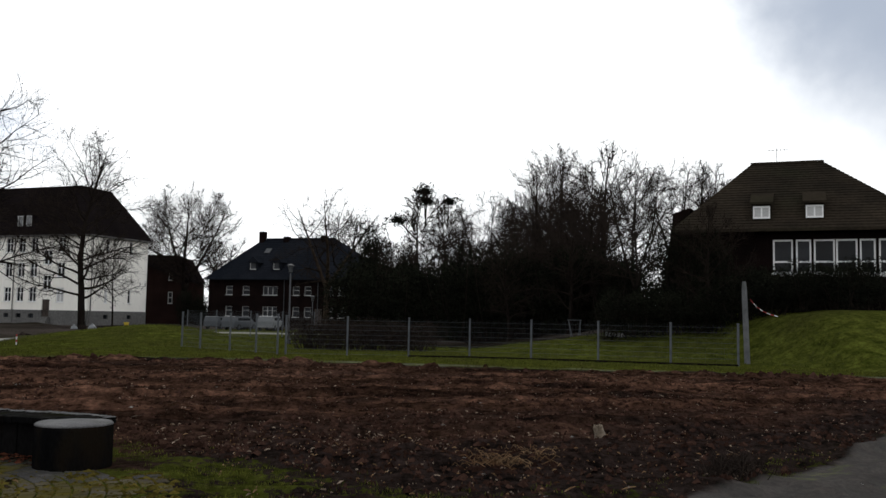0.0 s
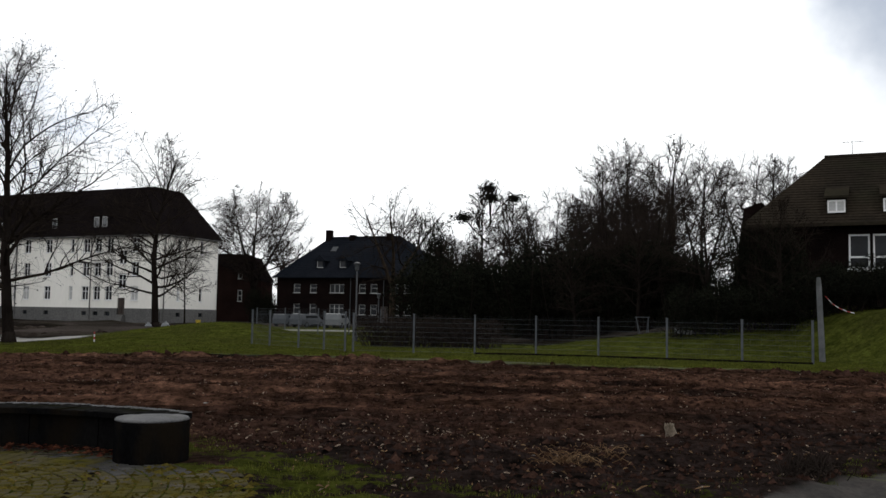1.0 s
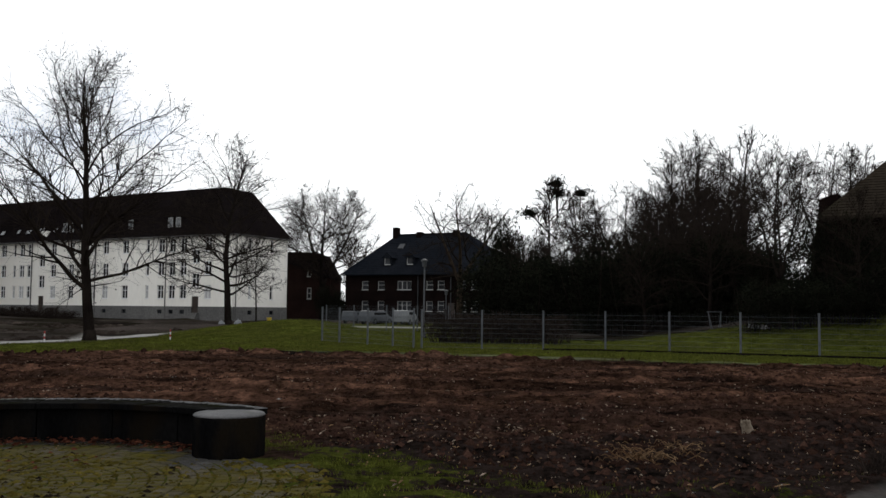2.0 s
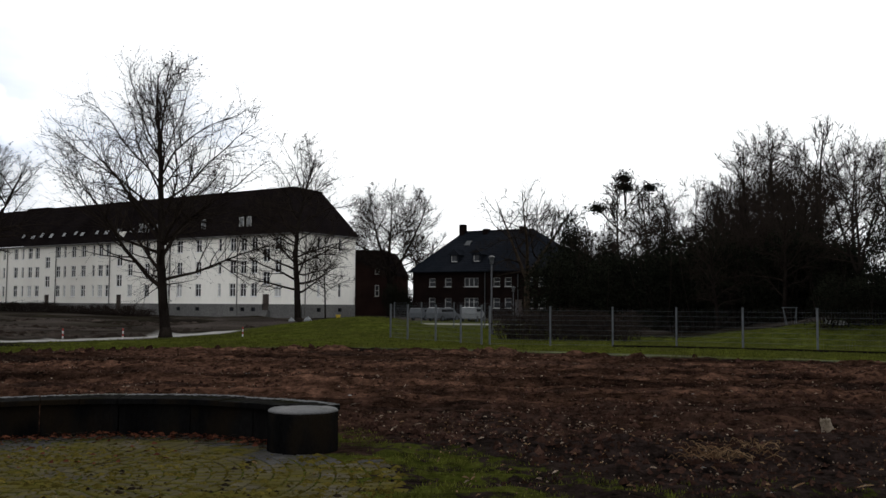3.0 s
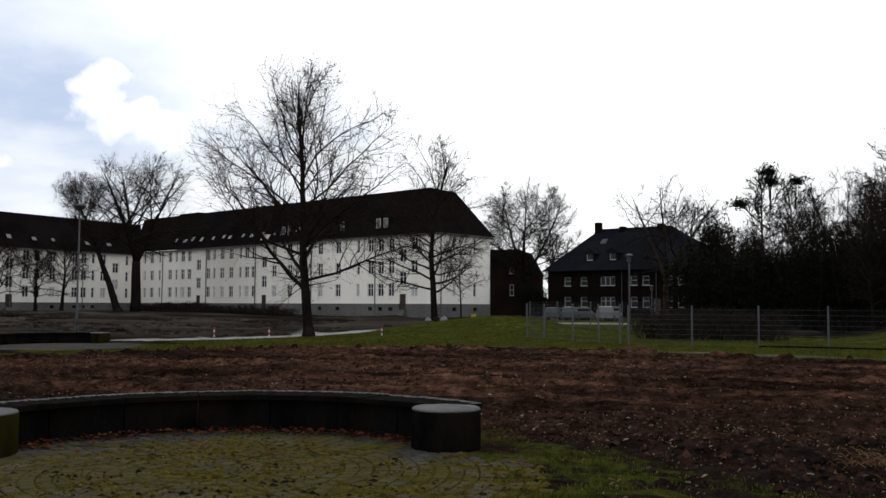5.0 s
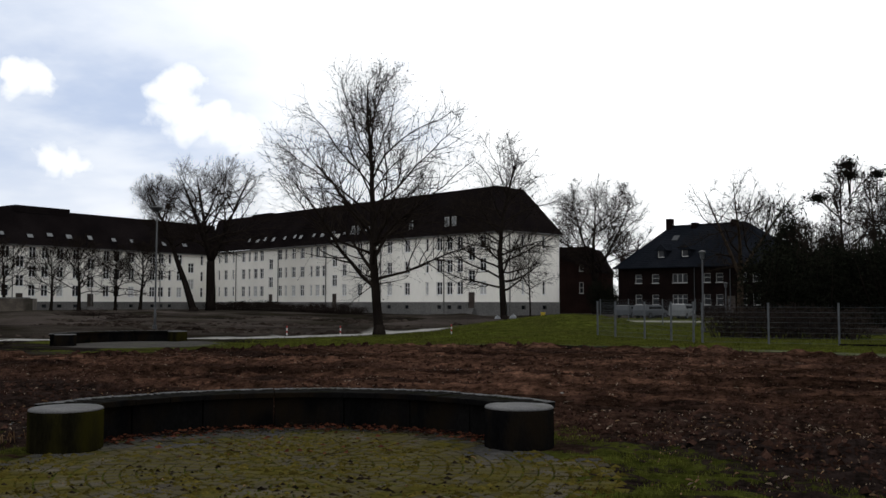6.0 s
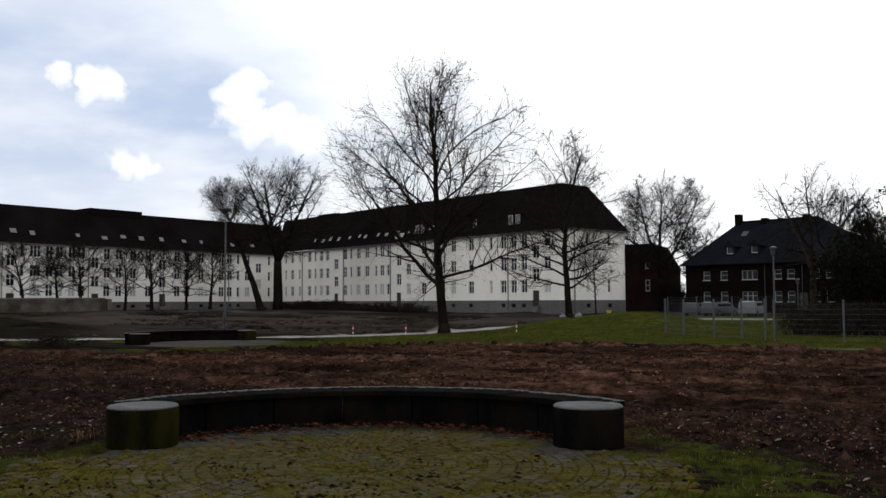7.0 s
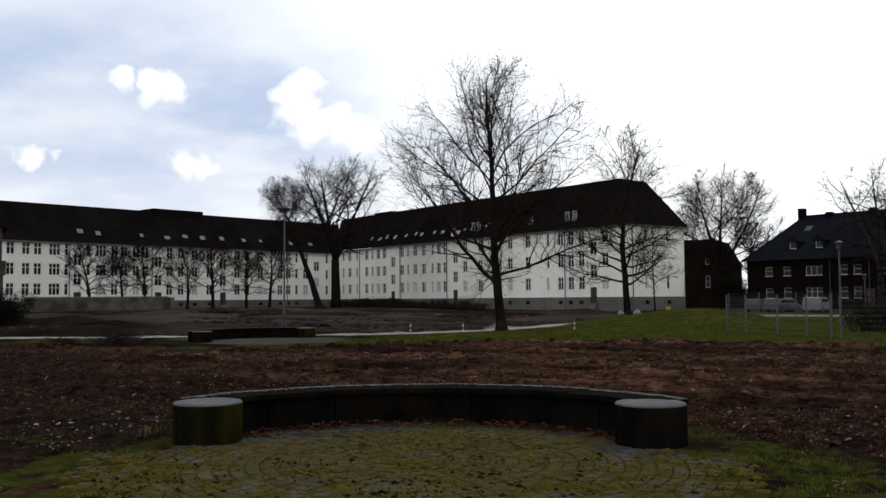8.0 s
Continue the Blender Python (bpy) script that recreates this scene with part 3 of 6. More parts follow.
def window(parent, x, z, w, h, m, panes=2, transom=0.0, blind=False, depth=0.14, bar=0.07, sill=True, paint=None):
    """A framed window with its panes and sill, centre bottom at x, z on a wall with pose m."""
    key = (round(w, 2), round(h, 2), panes, round(transom, 2), blind, depth, bar, sill, (paint or M_FRAME).name)
    if key not in WINDOW_MESHES:
        f = bar
        xs = [-w / 2 + w * k / panes for k in range(panes + 1)]
        zs = [0, h * transom, h] if transom else [0, h]
        g = Geo()
        facade(g, w, 0, h, [(w / 2 + xs[i] + f * (1 if i == 0 else 0.6), zs[j] + f * (1 if j == 0 else 0.5), w / 2 + xs[i + 1] - f * (1 if i == panes - 1 else 0.6), zs[j + 1] - f * (1 if j == len(zs) - 2 else 0.5))
                            for i in range(panes) for j in range(len(zs) - 1)], 0.08)
        g.v = [(x - w / 2, y - 0.03, z) for x, y, z in g.v]
        p = Geo().box(-w / 2 + f * 0.5, 0.055, f * 0.5, w / 2 - f * 0.5, 0.07, h - f * 0.5)
        s = Geo().box(-w / 2 - 0.06, -depth - 0.08, -0.07, w / 2 + 0.06, -0.035, 0.0)
        WINDOW_MESHES[key] = (g.mesh("window", paint or M_FRAME), p.mesh("pane", M_BLIND if blind else M_GLASS), s.mesh("window_sill", paint or M_FRAME))
    fm, pm, sm = WINDOW_MESHES[key]
    ob = part("window", fm, None, parent, m=m @ Matrix.Translation((x, depth, z)))
    part("pane", pm, None, ob)
    if sill:
        part("window_sill", sm, None, ob)
    return ob


def frame_on(a, b, z=0.0):
    """Pose of a wall that runs from a to b (seen from outside with a at its left)."""
    d = Vector((b[0] - a[0], b[1] - a[1], 0)).normalized()
    n = Vector((-d.y, d.x, 0))          # into the building
    m = Matrix(((d.x, n.x, 0, a[0]), (d.y, n.y, 0, a[1]), (0, 0, 1, z), (0, 0, 0, 1)))
    return m, math.hypot(b[0] - a[0], b[1] - a[1])


def roof_rows(geo, quad, rows, lift=0.03):
    """A tiled slope: overlapping courses from eaves to ridge over a quad (bl, br, tr, tl)."""
    bl, br, tr, tl = [Vector(p) for p in quad]
    n = (br - bl).cross(tl - bl).normalized()
    up = n * lift
    vs, fs = [], []
    for k in range(rows):
        for t, q in ((k / rows, up), ((k + 1) / rows, up * 0.1)):
            vs += [tuple(bl.lerp(tl, t) + q), tuple(br.lerp(tr, t) + q)]
    for k in range(2 * rows - 1):
        fs.append((2 * k, 2 * k + 1, 2 * k + 3, 2 * k + 2))
    geo.add(vs, fs)


# --- the long white block with two wings
EAVE, EAVE_L, TOPZ, TOPL = 10.9, 10.5, 17.5, 16.5
CF = Vector((-42.0, 108.4, 0))            # front right corner of the right wing
CI = Vector((-111.6, 135.2, 0))           # inner corner of both wings
CL = Vector((-126.6, 50.5, 0))            # far end of the left wing
DEEP = 10.6


# window columns by distance from the outer (right) end: t blind, w double, n narrow, s stairwell
RIGHT_COLS = "t4.2 s6.3 w8.5 w10.5 w12.5 n15.0 w19.2 w23.1 n25.3 w30.1 w33.9 s36.4 w39.1 w40.9 n42.6 w45.1 w47.6 n49.8 w51.6 s54.4 w57.2 w59.2 n61.2 w63.2 n66.6 w69.2 n71.6"
LEFT_COLS = "n2.1 s4.6 w7.2 n9.3 w11.2 w13.0 w17.3 w20.2 w22.2 s25.1 w27.8 w30.6 w33.2 w35.3 s37.3 w39.6 w41.2 w43.2 w44.8 d47.0 n49.0 s50.7 n52.4 d54.2 w56.7 w58.4 w60.6 w63.0 w66.0 s69.0 w72.0 w75.0 w78.0"


def white_block():
    root = thing("apartment_block", pose(0, 0, 0), "long white rendered three-storey apartment block with dark tiled roof", "building")
    # right wing
    mr, wr = frame_on(CI, CF)
    ml, wl = frame_on(CL, CI)
    ends = Vector((mr @ Vector((wr, DEEP, 0))))
    me, we = frame_on(CF, ends)
    for name, m, w, seed in (("right", mr, wr, 1), ("left", ml, wl, 2), ("end", me, we, 3)):
        rnd = random.Random(seed)
        eave = EAVE_L if name == "left" else EAVE
        first_row, storey = (2.62, 2.95) if name == "left" else (2.75, 3.05)
        holes, wins, base, doors = [], [], [], []
        if name == "end":
            cols = [(3.2, "n"), (7.4, "n")]
        else:
            rhythm = RIGHT_COLS if name == "right" else LEFT_COLS
            cols = [(w - float(c[1:]), c[0]) for c in rhythm.split()]
        for u, kind in cols:
            ww = {"t": 1.2, "s": 1.3, "w": 1.15, "n": 0.62, "d": 1.7}[kind]
            for fl in range(3):
                zz = first_row + fl * storey
                hh = 1.75
                if kind == "s":
                    zz += 1.5
                    if fl == 2:
                        continue
                if name == "end" and fl == 1:
                    continue
                holes.append((u - ww / 2, zz, u + ww / 2, zz + hh))
                wins.append((u, zz, ww, hh, 3 if ww > 1.5 else 2 if ww > 1 else 1, (fl == 0 and rnd.random() < 0.25) or (kind == "t" and fl == 0)))
            if kind == "s":
                holes.append((u - 0.6, 0.95, u + 0.6, 3.05))
                doors.append(u)
            elif rnd.random() < 0.8:
                base.append(u)
        plinth_top = 1.75
        g = Geo()
        facade(g, w, plinth_top, eave, [(a, max(b, plinth_top), c, d) for a, b, c, d in holes])
        part("wall", g, M_RENDER, root, m=m)
        g = Geo()
        ph = [(u - 0.4, 0.8, u + 0.4, 1.3) for u in base] + [(u - 0.6, 0.95, u + 0.6, plinth_top) for u in doors]
        facade(g, w, -0.3, plinth_top, ph)
        o = part("plinth", g, M_PLINTH, root, "grey rendered plinth", m=m @ Matrix.Translation((0, -0.06, 0)))
        for u in base:
            part("cellar_window", Geo().box(u - 0.4, 0.1, 0.8, u + 0.4, 0.14, 1.3), M_GLASS, root, m=m)
        for u in doors:
            d = part("door", Geo().box(u - 0.6, 0.12, 0.95, u + 0.6, 0.18, 3.05).box(u - 0.04, 0.09, 1.0, u + 0.04, 0.125, 2.9), M_DOOR, root, "dark wooden entrance door", m=m)
            part("step", Geo().box(u - 0.9, -0.9, 0.0, u + 0.9, 0.0, 0.5).box(u - 0.8, -0.5, 0.5, u + 0.8, 0.0, 0.93), M_PLINTH, root, m=m)
        for u, zz, ww, hh, pn, bl in wins:
            window(root, u, zz, ww, hh, m, pn, 0.62, bl)
        # rainwater pipes
        for k, u in enumerate(np.arange(w - 11.5, 3, -13.5) if name != "end" else [0.5]):
            part("downpipe", Geo().tube([Vector((u, -0.12, 0.3)), Vector((u, -0.12, eave - 0.2))], [0.07, 0.07], 6), M_PLINTH, root, m=m)
    # roofs: steep slopes, flat on top
    run, over = 3.7, 0.45

    def corner(m, x, y, z):
        return m @ Vector((x, y, z))
    g = Geo()
    # right wing: front slope from the inner corner to the hip
    f0 = corner(mr, -0.5, -over, EAVE)
    f1 = corner(mr, wr + over, -over, EAVE)
    t0 = corner(mr, -4.0, run, TOPZ)
    t1 = corner(mr, wr - 5.0, run, TOPZ)
    roof_rows(g, (f0, f1, t1, t0), 26)
    b1 = corner(mr, wr + over, DEEP + over, EAVE)
    t2 = corner(mr, wr - 5.0, DEEP - 1.6, TOPZ - 0.1)
    roof_rows(g, (f1, b1, t2, t1), 26)
    b0 = corner(mr, -4, DEEP + over, EAVE)
    t3 = corner(mr, -4.0, DEEP - 1.6, TOPZ)
    roof_rows(g, (b1, b0, t3, t2), 10)
    g.add([tuple(t0), tuple(t1), tuple(t2), tuple(t3)], [(0, 1, 2, 3)])
    # left wing
    l0 = corner(ml, 0, -over, EAVE_L)
    l1 = corner(ml, wl + 0.5, -over, EAVE_L)
    lt0 = corner(ml, 0, run, TOPL)
    lt1 = corner(ml, wl + 4.0, run, TOPL)
    roof_rows(g, (l0, l1, lt1, lt0), 26)
    lb0 = corner(ml, 0, DEEP, EAVE)
    lb1 = corner(ml, wl + 8.0, DEEP, EAVE)
    lt2 = corner(ml, wl + 4.0, DEEP - run, TOPL)
    lt3 = corner(ml, 0, DEEP - run, TOPL)
    roof_rows(g, (lb1, lb0, lt3, lt2), 10)
    g.add([tuple(lt0), tuple(lt1), tuple(lt2), tuple(lt3)], [(0, 1, 2, 3)])
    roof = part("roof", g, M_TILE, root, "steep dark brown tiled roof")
    # eaves box and gutter
    for m, w, ev in ((mr, wr, EAVE), (ml, wl, EAVE_L), (me, we, EAVE)):
        part("gutter", Geo().box(-0.3, -over - 0.1, ev - 0.16, w + 0.3, 0.0, ev - 0.02), M_PLINTH, root, m=m)
    # raised ridge of the left wing's middle
    part("raised_ridge", Geo().box(wl - 36.6, run - 0.6, TOPL - 0.7, wl - 27.2, DEEP - run + 0.6, TOPL + 0.45), M_TILE, root, m=ml)
    part("raised_ridge", Geo().box(9, run - 0.5, TOPZ - 0.9, 15, DEEP - run + 0.5, TOPZ + 0.15), M_TILE, root, m=mr)
    # back walls close the block
    part("back_wall", Geo().box(-10, DEEP - 0.3, -0.3, wr, DEEP, EAVE), M_RENDER, root, m=mr)
    part("back_wall", Geo().box(0, DEEP - 0.3, -0.3, wl + 8, DEEP, EAVE), M_RENDER, root, m=ml)
    # skylights: low panes near the eaves, unevenly spaced
    rs = random.Random(31)
    for m, us, ev, top in ((mr, np.arange(7, wr - 24, 2.75), EAVE, TOPZ), (ml, np.arange(2, wl - 3, 3.7), EAVE_L, TOPL)):
        slope = math.atan2(top - ev, run + over)
        for u in us:
            if rs.random() < 0.12:
                continue
            zz, hw, ln = 1.15 + rs.uniform(-0.1, 0.35), rs.choice((0.32, 0.40, 0.48)), rs.choice((0.8, 0.95))
            mm = m @ Matrix.Translation((u + rs.uniform(-0.6, 0.6), -over + zz / math.tan(slope), ev + zz)) @ Matrix.Rotation(slope, 4, "X")
            s = part("skylight", Geo().box(-hw - 0.07, 0, 0.02, hw + 0.07, ln, 0.14), M_TILE, root, m=mm)
            part("pane", Geo().box(-hw, 0.07, 0.145, hw, ln - 0.07, 0.16), M_SKYLIGHT, s)
    # small dormers on the right wing
    for u, ww in ((wr - 32.0, 1.0), (wr - 30.7, 1.0), (wr - 18.7, 1.0), (wr - 11.3, 1.05), (wr - 9.9, 1.05)):
        d = part("dormer", Geo().box(u - ww / 2, 0.35, EAVE + 1.0, u + ww / 2, 2.6, EAVE + 2.65), M_TILE, root, m=mr)
        part("window", Geo().box(u - ww / 2 + 0.1, 0.28, EAVE + 1.15, u + ww / 2 - 0.1, 0.345, EAVE + 2.5), M_FRAME_D, d)
        part("pane", Geo().box(u - ww / 2 + 0.2, 0.262, EAVE + 1.25, u + ww / 2 - 0.2, 0.277, EAVE + 2.4), M_SKYLIGHT, d)
    # inner stair gable
    part("stair_gable", Geo().box(wr - 37.3, -0.05, EAVE - 0.1, wr - 35.5, 3, EAVE + 1.5), M_RENDER, root, m=mr)
    return root


def hip_house(name, a, b, depth, eave, ridge, inset, wall_mat, roof_mat, label, z0, holes, over=0.5, rows=22):
    """A house on the line a-b, with a hipped roof. Returns its root and the front's pose."""
    root = thing(name, pose(0, 0, 0), label, "house")
    m, w = frame_on(a, b)
    g = Geo()
    facade(g, w, z0 - 0.5, eave, holes)
    part("wall", g, wall_mat, root, m=m)
    g = Geo()
    g.add([(0, 0, z0 - 0.5), (0, depth, z0 - 0.5), (0, depth, eave), (0, 0, eave), (w, 0, z0 - 0.5), (w, depth, z0 - 0.5), (w, depth, eave), (w, 0, eave)],
          [(1, 0, 3, 2), (4, 5, 6, 7), (5, 1, 2, 6)])
    part("side_wall", g, wall_mat, root, m=m)
    p = [m @ Vector(q) for q in ((-over, -over, eave), (w + over, -over, eave), (w + over, depth + over, eave), (-over, depth + over, eave))]
    r0, r1 = m @ Vector((inset[0], depth / 2, ridge)), m @ Vector((w - inset[1], depth / 2, ridge))
    for quad in ((p[0], p[1], r1, r0), (p[1], p[2], r1, r1), (p[2], p[3], r0, r1), (p[3], p[0], r0, r0)):
        g = Geo()
        roof_rows(g, quad, rows)
        part("roof_slope", g, roof_mat, root)
    g = Geo()
    g.add([tuple(q) for q in p], [(3, 2, 1, 0)])
    part("soffit", g, roof_mat, root)
    part("gutter", Geo().box(-over, -over - 0.12, eave - 0.14, w + over, -over, eave + 0.02), roof_mat, root, m=m)
    part("ridge_cap", Geo().tube([r0, r1], [0.14, 0.14], 6), roof_mat, root)
    return root, m, w


def dark_house():
    a, b = (-29.6, 116.4), (-8.6, 109.6)
    us = [(3.0, 0.95, 1), (5.4, 0.95, 1), (8.8, 2.0, 3), (12.4, 0.9, 1), (14.0, 0.9, 1), (16.9, 1.0, 1), (18.6, 0.95, 1)]
    holes = []
    for u, w, _ in us:
        holes += [(u - w / 2, 4.15, u + w / 2, 5.25), (u - w / 2, 1.45, u + w / 2, 2.70)]
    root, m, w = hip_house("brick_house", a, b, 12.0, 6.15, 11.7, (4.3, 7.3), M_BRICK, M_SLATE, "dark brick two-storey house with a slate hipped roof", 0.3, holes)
    for u, ww, pn in us:
        window(root, u, 4.15, ww, 1.1, m, pn, 0.55 if pn < 3 else 0, False, 0.1, 0.05, True, M_FRAME_D)
        window(root, u, 1.45, ww, 1.25, m, pn, 0.6, False, 0.1, 0.05, True, M_FRAME_D)
    sl = math.atan2(11.7 - 6.15, 6.5)
    for u, zz in ((5.9, 7.3), (9.2, 7.3)):
        y = (zz - 6.15) / math.tan(sl) - 0.5
        d = part("dormer", Geo().box(u - 0.62, y - 0.1, zz, u + 0.62, y + 1.9, zz + 1.0), M_SLATE, root, m=m)
        g = Geo()
        g.add([(u - 0.85, y - 0.35, zz + 0.95), (u + 0.85, y - 0.35, zz + 0.95), (u, y - 0.35, zz + 1.75), (u - 0.85, y + 2.2, zz + 0.95), (u + 0.85, y + 2.2, zz + 0.95), (u, y + 2.2, zz + 1.75)],
              [(0, 1, 2), (3, 0, 2, 5), (1, 4, 5, 2), (0, 3, 4, 1)])
        part("dormer_roof", g, M_SLATE, d)
        part("pane", Geo().box(u - 0.36, y - 0.15, zz + 0.15, u + 0.36, y - 0.11, zz + 0.9), M_GLASS, d)
        part("window_sill", Geo().box(u - 0.42, y - 0.2, zz + 0.06, u + 0.42, y - 0.12, zz + 0.16).box(u - 0.42, y - 0.17, zz + 0.16, u - 0.35, y - 0.12, zz + 0.9), M_FRAME_D, d)
    for u, zz in ((4.3, 11.5), (7.9, 11.4), (13.3, 11.5)):
        c = part("chimney", Geo().box(u - 0.35, 5.4, zz - 1.0, u + 0.35, 6.3, zz + (1.2 if u < 5 else 0.6)), M_BRICK, root, m=m)
    for u, zz in ((6.2, 9.6),):
        y = (zz - 6.15) / math.tan(sl) - 0.5
        part("skylight", Geo().box(-0.4, 0, 0.03, 0.4, 1.0, 0.14), M_GREYPAINT, root, m=m @ Matrix.Translation((u, y, zz)) @ Matrix.Rotation(sl, 4, "X"))
    for u in (10.8, 15.4):
        part("downpipe", Geo().tube([Vector((u, -0.1, 0.3)), Vector((u, -0.1, 6.0))], [0.06, 0.06], 6), M_GREYPAINT, root, m=m)
    part("door", Geo().box(15.0, -0.05, 0.4, 15.95, 0.02, 2.5), M_DOOR, root, m=m)


def red_house():
    a, b = (-46.5, 142.0), (-40.6, 142.5)
    holes = [(3.9, 6.8, 4.6, 8.6), (3.9, 3.2, 4.6, 5.0)]
    root = thing("red_brick_house", pose(0, 0, 0), "narrow red-brick house with a dark gable roof behind the white block", "house")
    m, w = frame_on(a, b)
    g = Geo()
    facade(g, w, 0, 9.6, holes)
    part("wall", g, M_BRICK_R, root, m=m)
    part("side_wall", Geo().box(0, 0.3, 0, w, 12, 9.55), M_BRICK_R, root, m=m)
    for h in holes:
        window(root, (h[0] + h[2]) / 2, h[1], 0.7, 1.8, m, 1, 0.5, False, 0.1, 0.10, True, M_FRAME_D)
    g = Geo()
    g.add([(-0.4, -0.4, 9.4), (w + 1.8, -0.4, 6.5), (w - 0.6, -0.4, 10.7), (-0.4, -0.4, 10.75), (-0.4, 12, 9.4), (w + 1.8, 12, 6.5), (w - 0.6, 12, 10.7), (-0.4, 12, 10.75)],
          [(0, 1, 2, 3), (1, 5, 6, 2), (2, 6, 7, 3), (4, 0, 3, 7), (5, 4, 7, 6)])
    part("roof", g, M_TILE, root, m=m)
    part("side_wing", Geo().box(w, 0.5, 0, w + 1.6, 11, 6.6), M_BRICK_R, root, m=m)


def big_roof_house():
    a, b = (13.0, 47.5), (23.42, 43.4)
    zg = 2.2
    m, w = frame_on(a, b)
    bays = ((4.75, 0.95), (5.72, 0.72), (6.68, 0.98), (7.70, 0.98), (8.64, 0.72), (9.62, 0.98))
    holes = [(u - q / 2, 4.2, u + q / 2, 5.9) for u, q in bays]
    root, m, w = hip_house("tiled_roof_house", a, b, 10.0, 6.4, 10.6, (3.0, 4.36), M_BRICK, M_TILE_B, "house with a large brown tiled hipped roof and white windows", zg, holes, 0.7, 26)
    for u, q in bays:
        window(root, u, 4.2, q, 1.7, m, 1, 0.34, False, 0.08, 0.085)
    part("window_band", Geo().box(4.2, -0.07, 4.04, 10.3, 0.0, 4.18), M_FRAME, root, "white painted sill band", m=m)
    sl = math.atan2(10.6 - 6.4, 5.7)
    for u in (3.75, 6.25):
        y = (6.9 - 6.4) / math.tan(sl) - 0.7
        d = part("dormer", Geo().box(u - 0.46, y, 6.75, u + 0.46, y + 1.6, 7.75), M_TILE_B, root, m=m)
        g = Geo()
        g.add([(u - 0.56, y - 0.25, 7.70), (u + 0.56, y - 0.25, 7.70), (u + 0.56, y + 2.0, 8.45), (u - 0.56, y + 2.0, 8.45), (u - 0.56, y - 0.25, 7.82), (u + 0.56, y - 0.25, 7.82), (u + 0.56, y + 2.0, 8.57), (u - 0.56, y + 2.0, 8.57)],
              [(3, 2, 1, 0), (4, 5, 6, 7), (0, 1, 5, 4), (1, 2, 6, 5), (2, 3, 7, 6), (3, 0, 4, 7)])
        part("dormer_roof", g, M_TILE_B, d)
        part("pane", Geo().box(u - 0.34, y - 0.05, 7.06, u + 0.34, y - 0.01, 7.55), M_BLIND, d)
        part("window_frame", Geo().box(u - 0.41, y - 0.08, 6.98, u + 0.41, y - 0.045, 7.07).box(u - 0.41, y - 0.08, 7.53, u + 0.41, y - 0.045, 7.62).box(u - 0.04, y - 0.08, 7.07, u + 0.04, y - 0.045, 7.53)
             .box(u - 0.41, y - 0.08, 7.07, u - 0.34, y - 0.045, 7.53).box(u + 0.34, y - 0.08, 7.07, u + 0.41, y - 0.045, 7.53), M_FRAME, d)
    # lower side wing with its own roof
    g = Geo()
    g.add([(-1.7, 2, zg - 0.5), (0, 2, zg - 0.5), (0, 9, zg - 0.5), (-1.7, 9, zg - 0.5), (-0.9, 2, 7.6), (0, 2, 7.9), (0, 9, 7.9), (-0.9, 9, 7.6)],
          [(0, 1, 5, 4), (3, 0, 4, 7), (2, 3, 7, 6), (4, 5, 6, 7)])
    part("side_wing", g, M_BRICK, root, m=m)
    # aerial on the ridge
    g = Geo()
    top = Vector((4.4, 5, 11.5))
    g.tube([Vector((4.4, 5, 10.6)), top], [0.02, 0.02], 4)
    for k in range(5):
        g.tube([Vector((4.0 + k * 0.2, 4.7, 11.4)), Vector((4.0 + k * 0.2, 5.3, 11.4))], [0.012, 0.012], 3)
    g.tube([Vector((3.9, 5, 11.4)), Vector((5.0, 5, 11.4))], [0.015, 0.015], 3)
    part("aerial", g, M_METAL, root, m=m)


white_block()
dark_house()
red_house()
big_roof_house()

# dark garden hut with a tan fascia at the end of the garden wall
hx, hy = at_polar(60.3, 70)[:2]
hut = thing("garden_hut", pose(hx, hy, 0.0, 0, 0, 60), "dark timber hut with a tan fascia band beside the garden wall", "hut")
part("wall", Geo().box(-2.0, -2, 0, 2.0, 2, 3.5), M_DOOR, hut)
part("fascia", Geo().box(-2.15, -2.15, 3.505, 2.15, 2.15, 4.4), M_WALL, hut, "tan fascia board")
part("upper_wall", Geo().box(-1.9, -1.9, 4.405, 1.9, 1.9, 6.6), M_DOOR, hut)
part("window", Geo().box(0.7, -1.94, 4.75, 1.35, -1.905, 5.75), M_GLASS, hut)
part("roof", Geo().box(-2.2, -2.2, 6.605, 2.2, 2.2, 6.75).box(-1.5, -1.5, 6.755, 1.5, 1.5, 7.3), M_TILE, hut)

# grey garden wall in front of the left wing
mw, ww = frame_on((-95.0, 60.5), (-84.0, 71.5))
gw = thing("garden_wall", mw, "low grey rendered garden wall with weathered coping", "wall")
for k in range(3):
    x0, x1 = k * ww / 3 + 0.01, (k + 1) * ww / 3 - 0.01
    part("wall_panel", Geo().box(x0, 0, 0, x1, 0.25, 2.05), M_WALL, gw)
    part("coping", Geo().box(x0, -0.05, 2.055, x1, 0.30, 2.17), M_PLINTH, gw)
part("wall_panel", Geo().box(ww, 0, 0, ww + 0.25, 6, 2.05), M_WALL, gw)

# ---------------------------------------------------------------- curved benches


def shade_sides(ob, side):
    """Splits faces by normal: weathered top lighter, mossy sides with shade in their colour."""
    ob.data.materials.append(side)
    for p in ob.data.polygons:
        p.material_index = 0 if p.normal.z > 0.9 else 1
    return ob


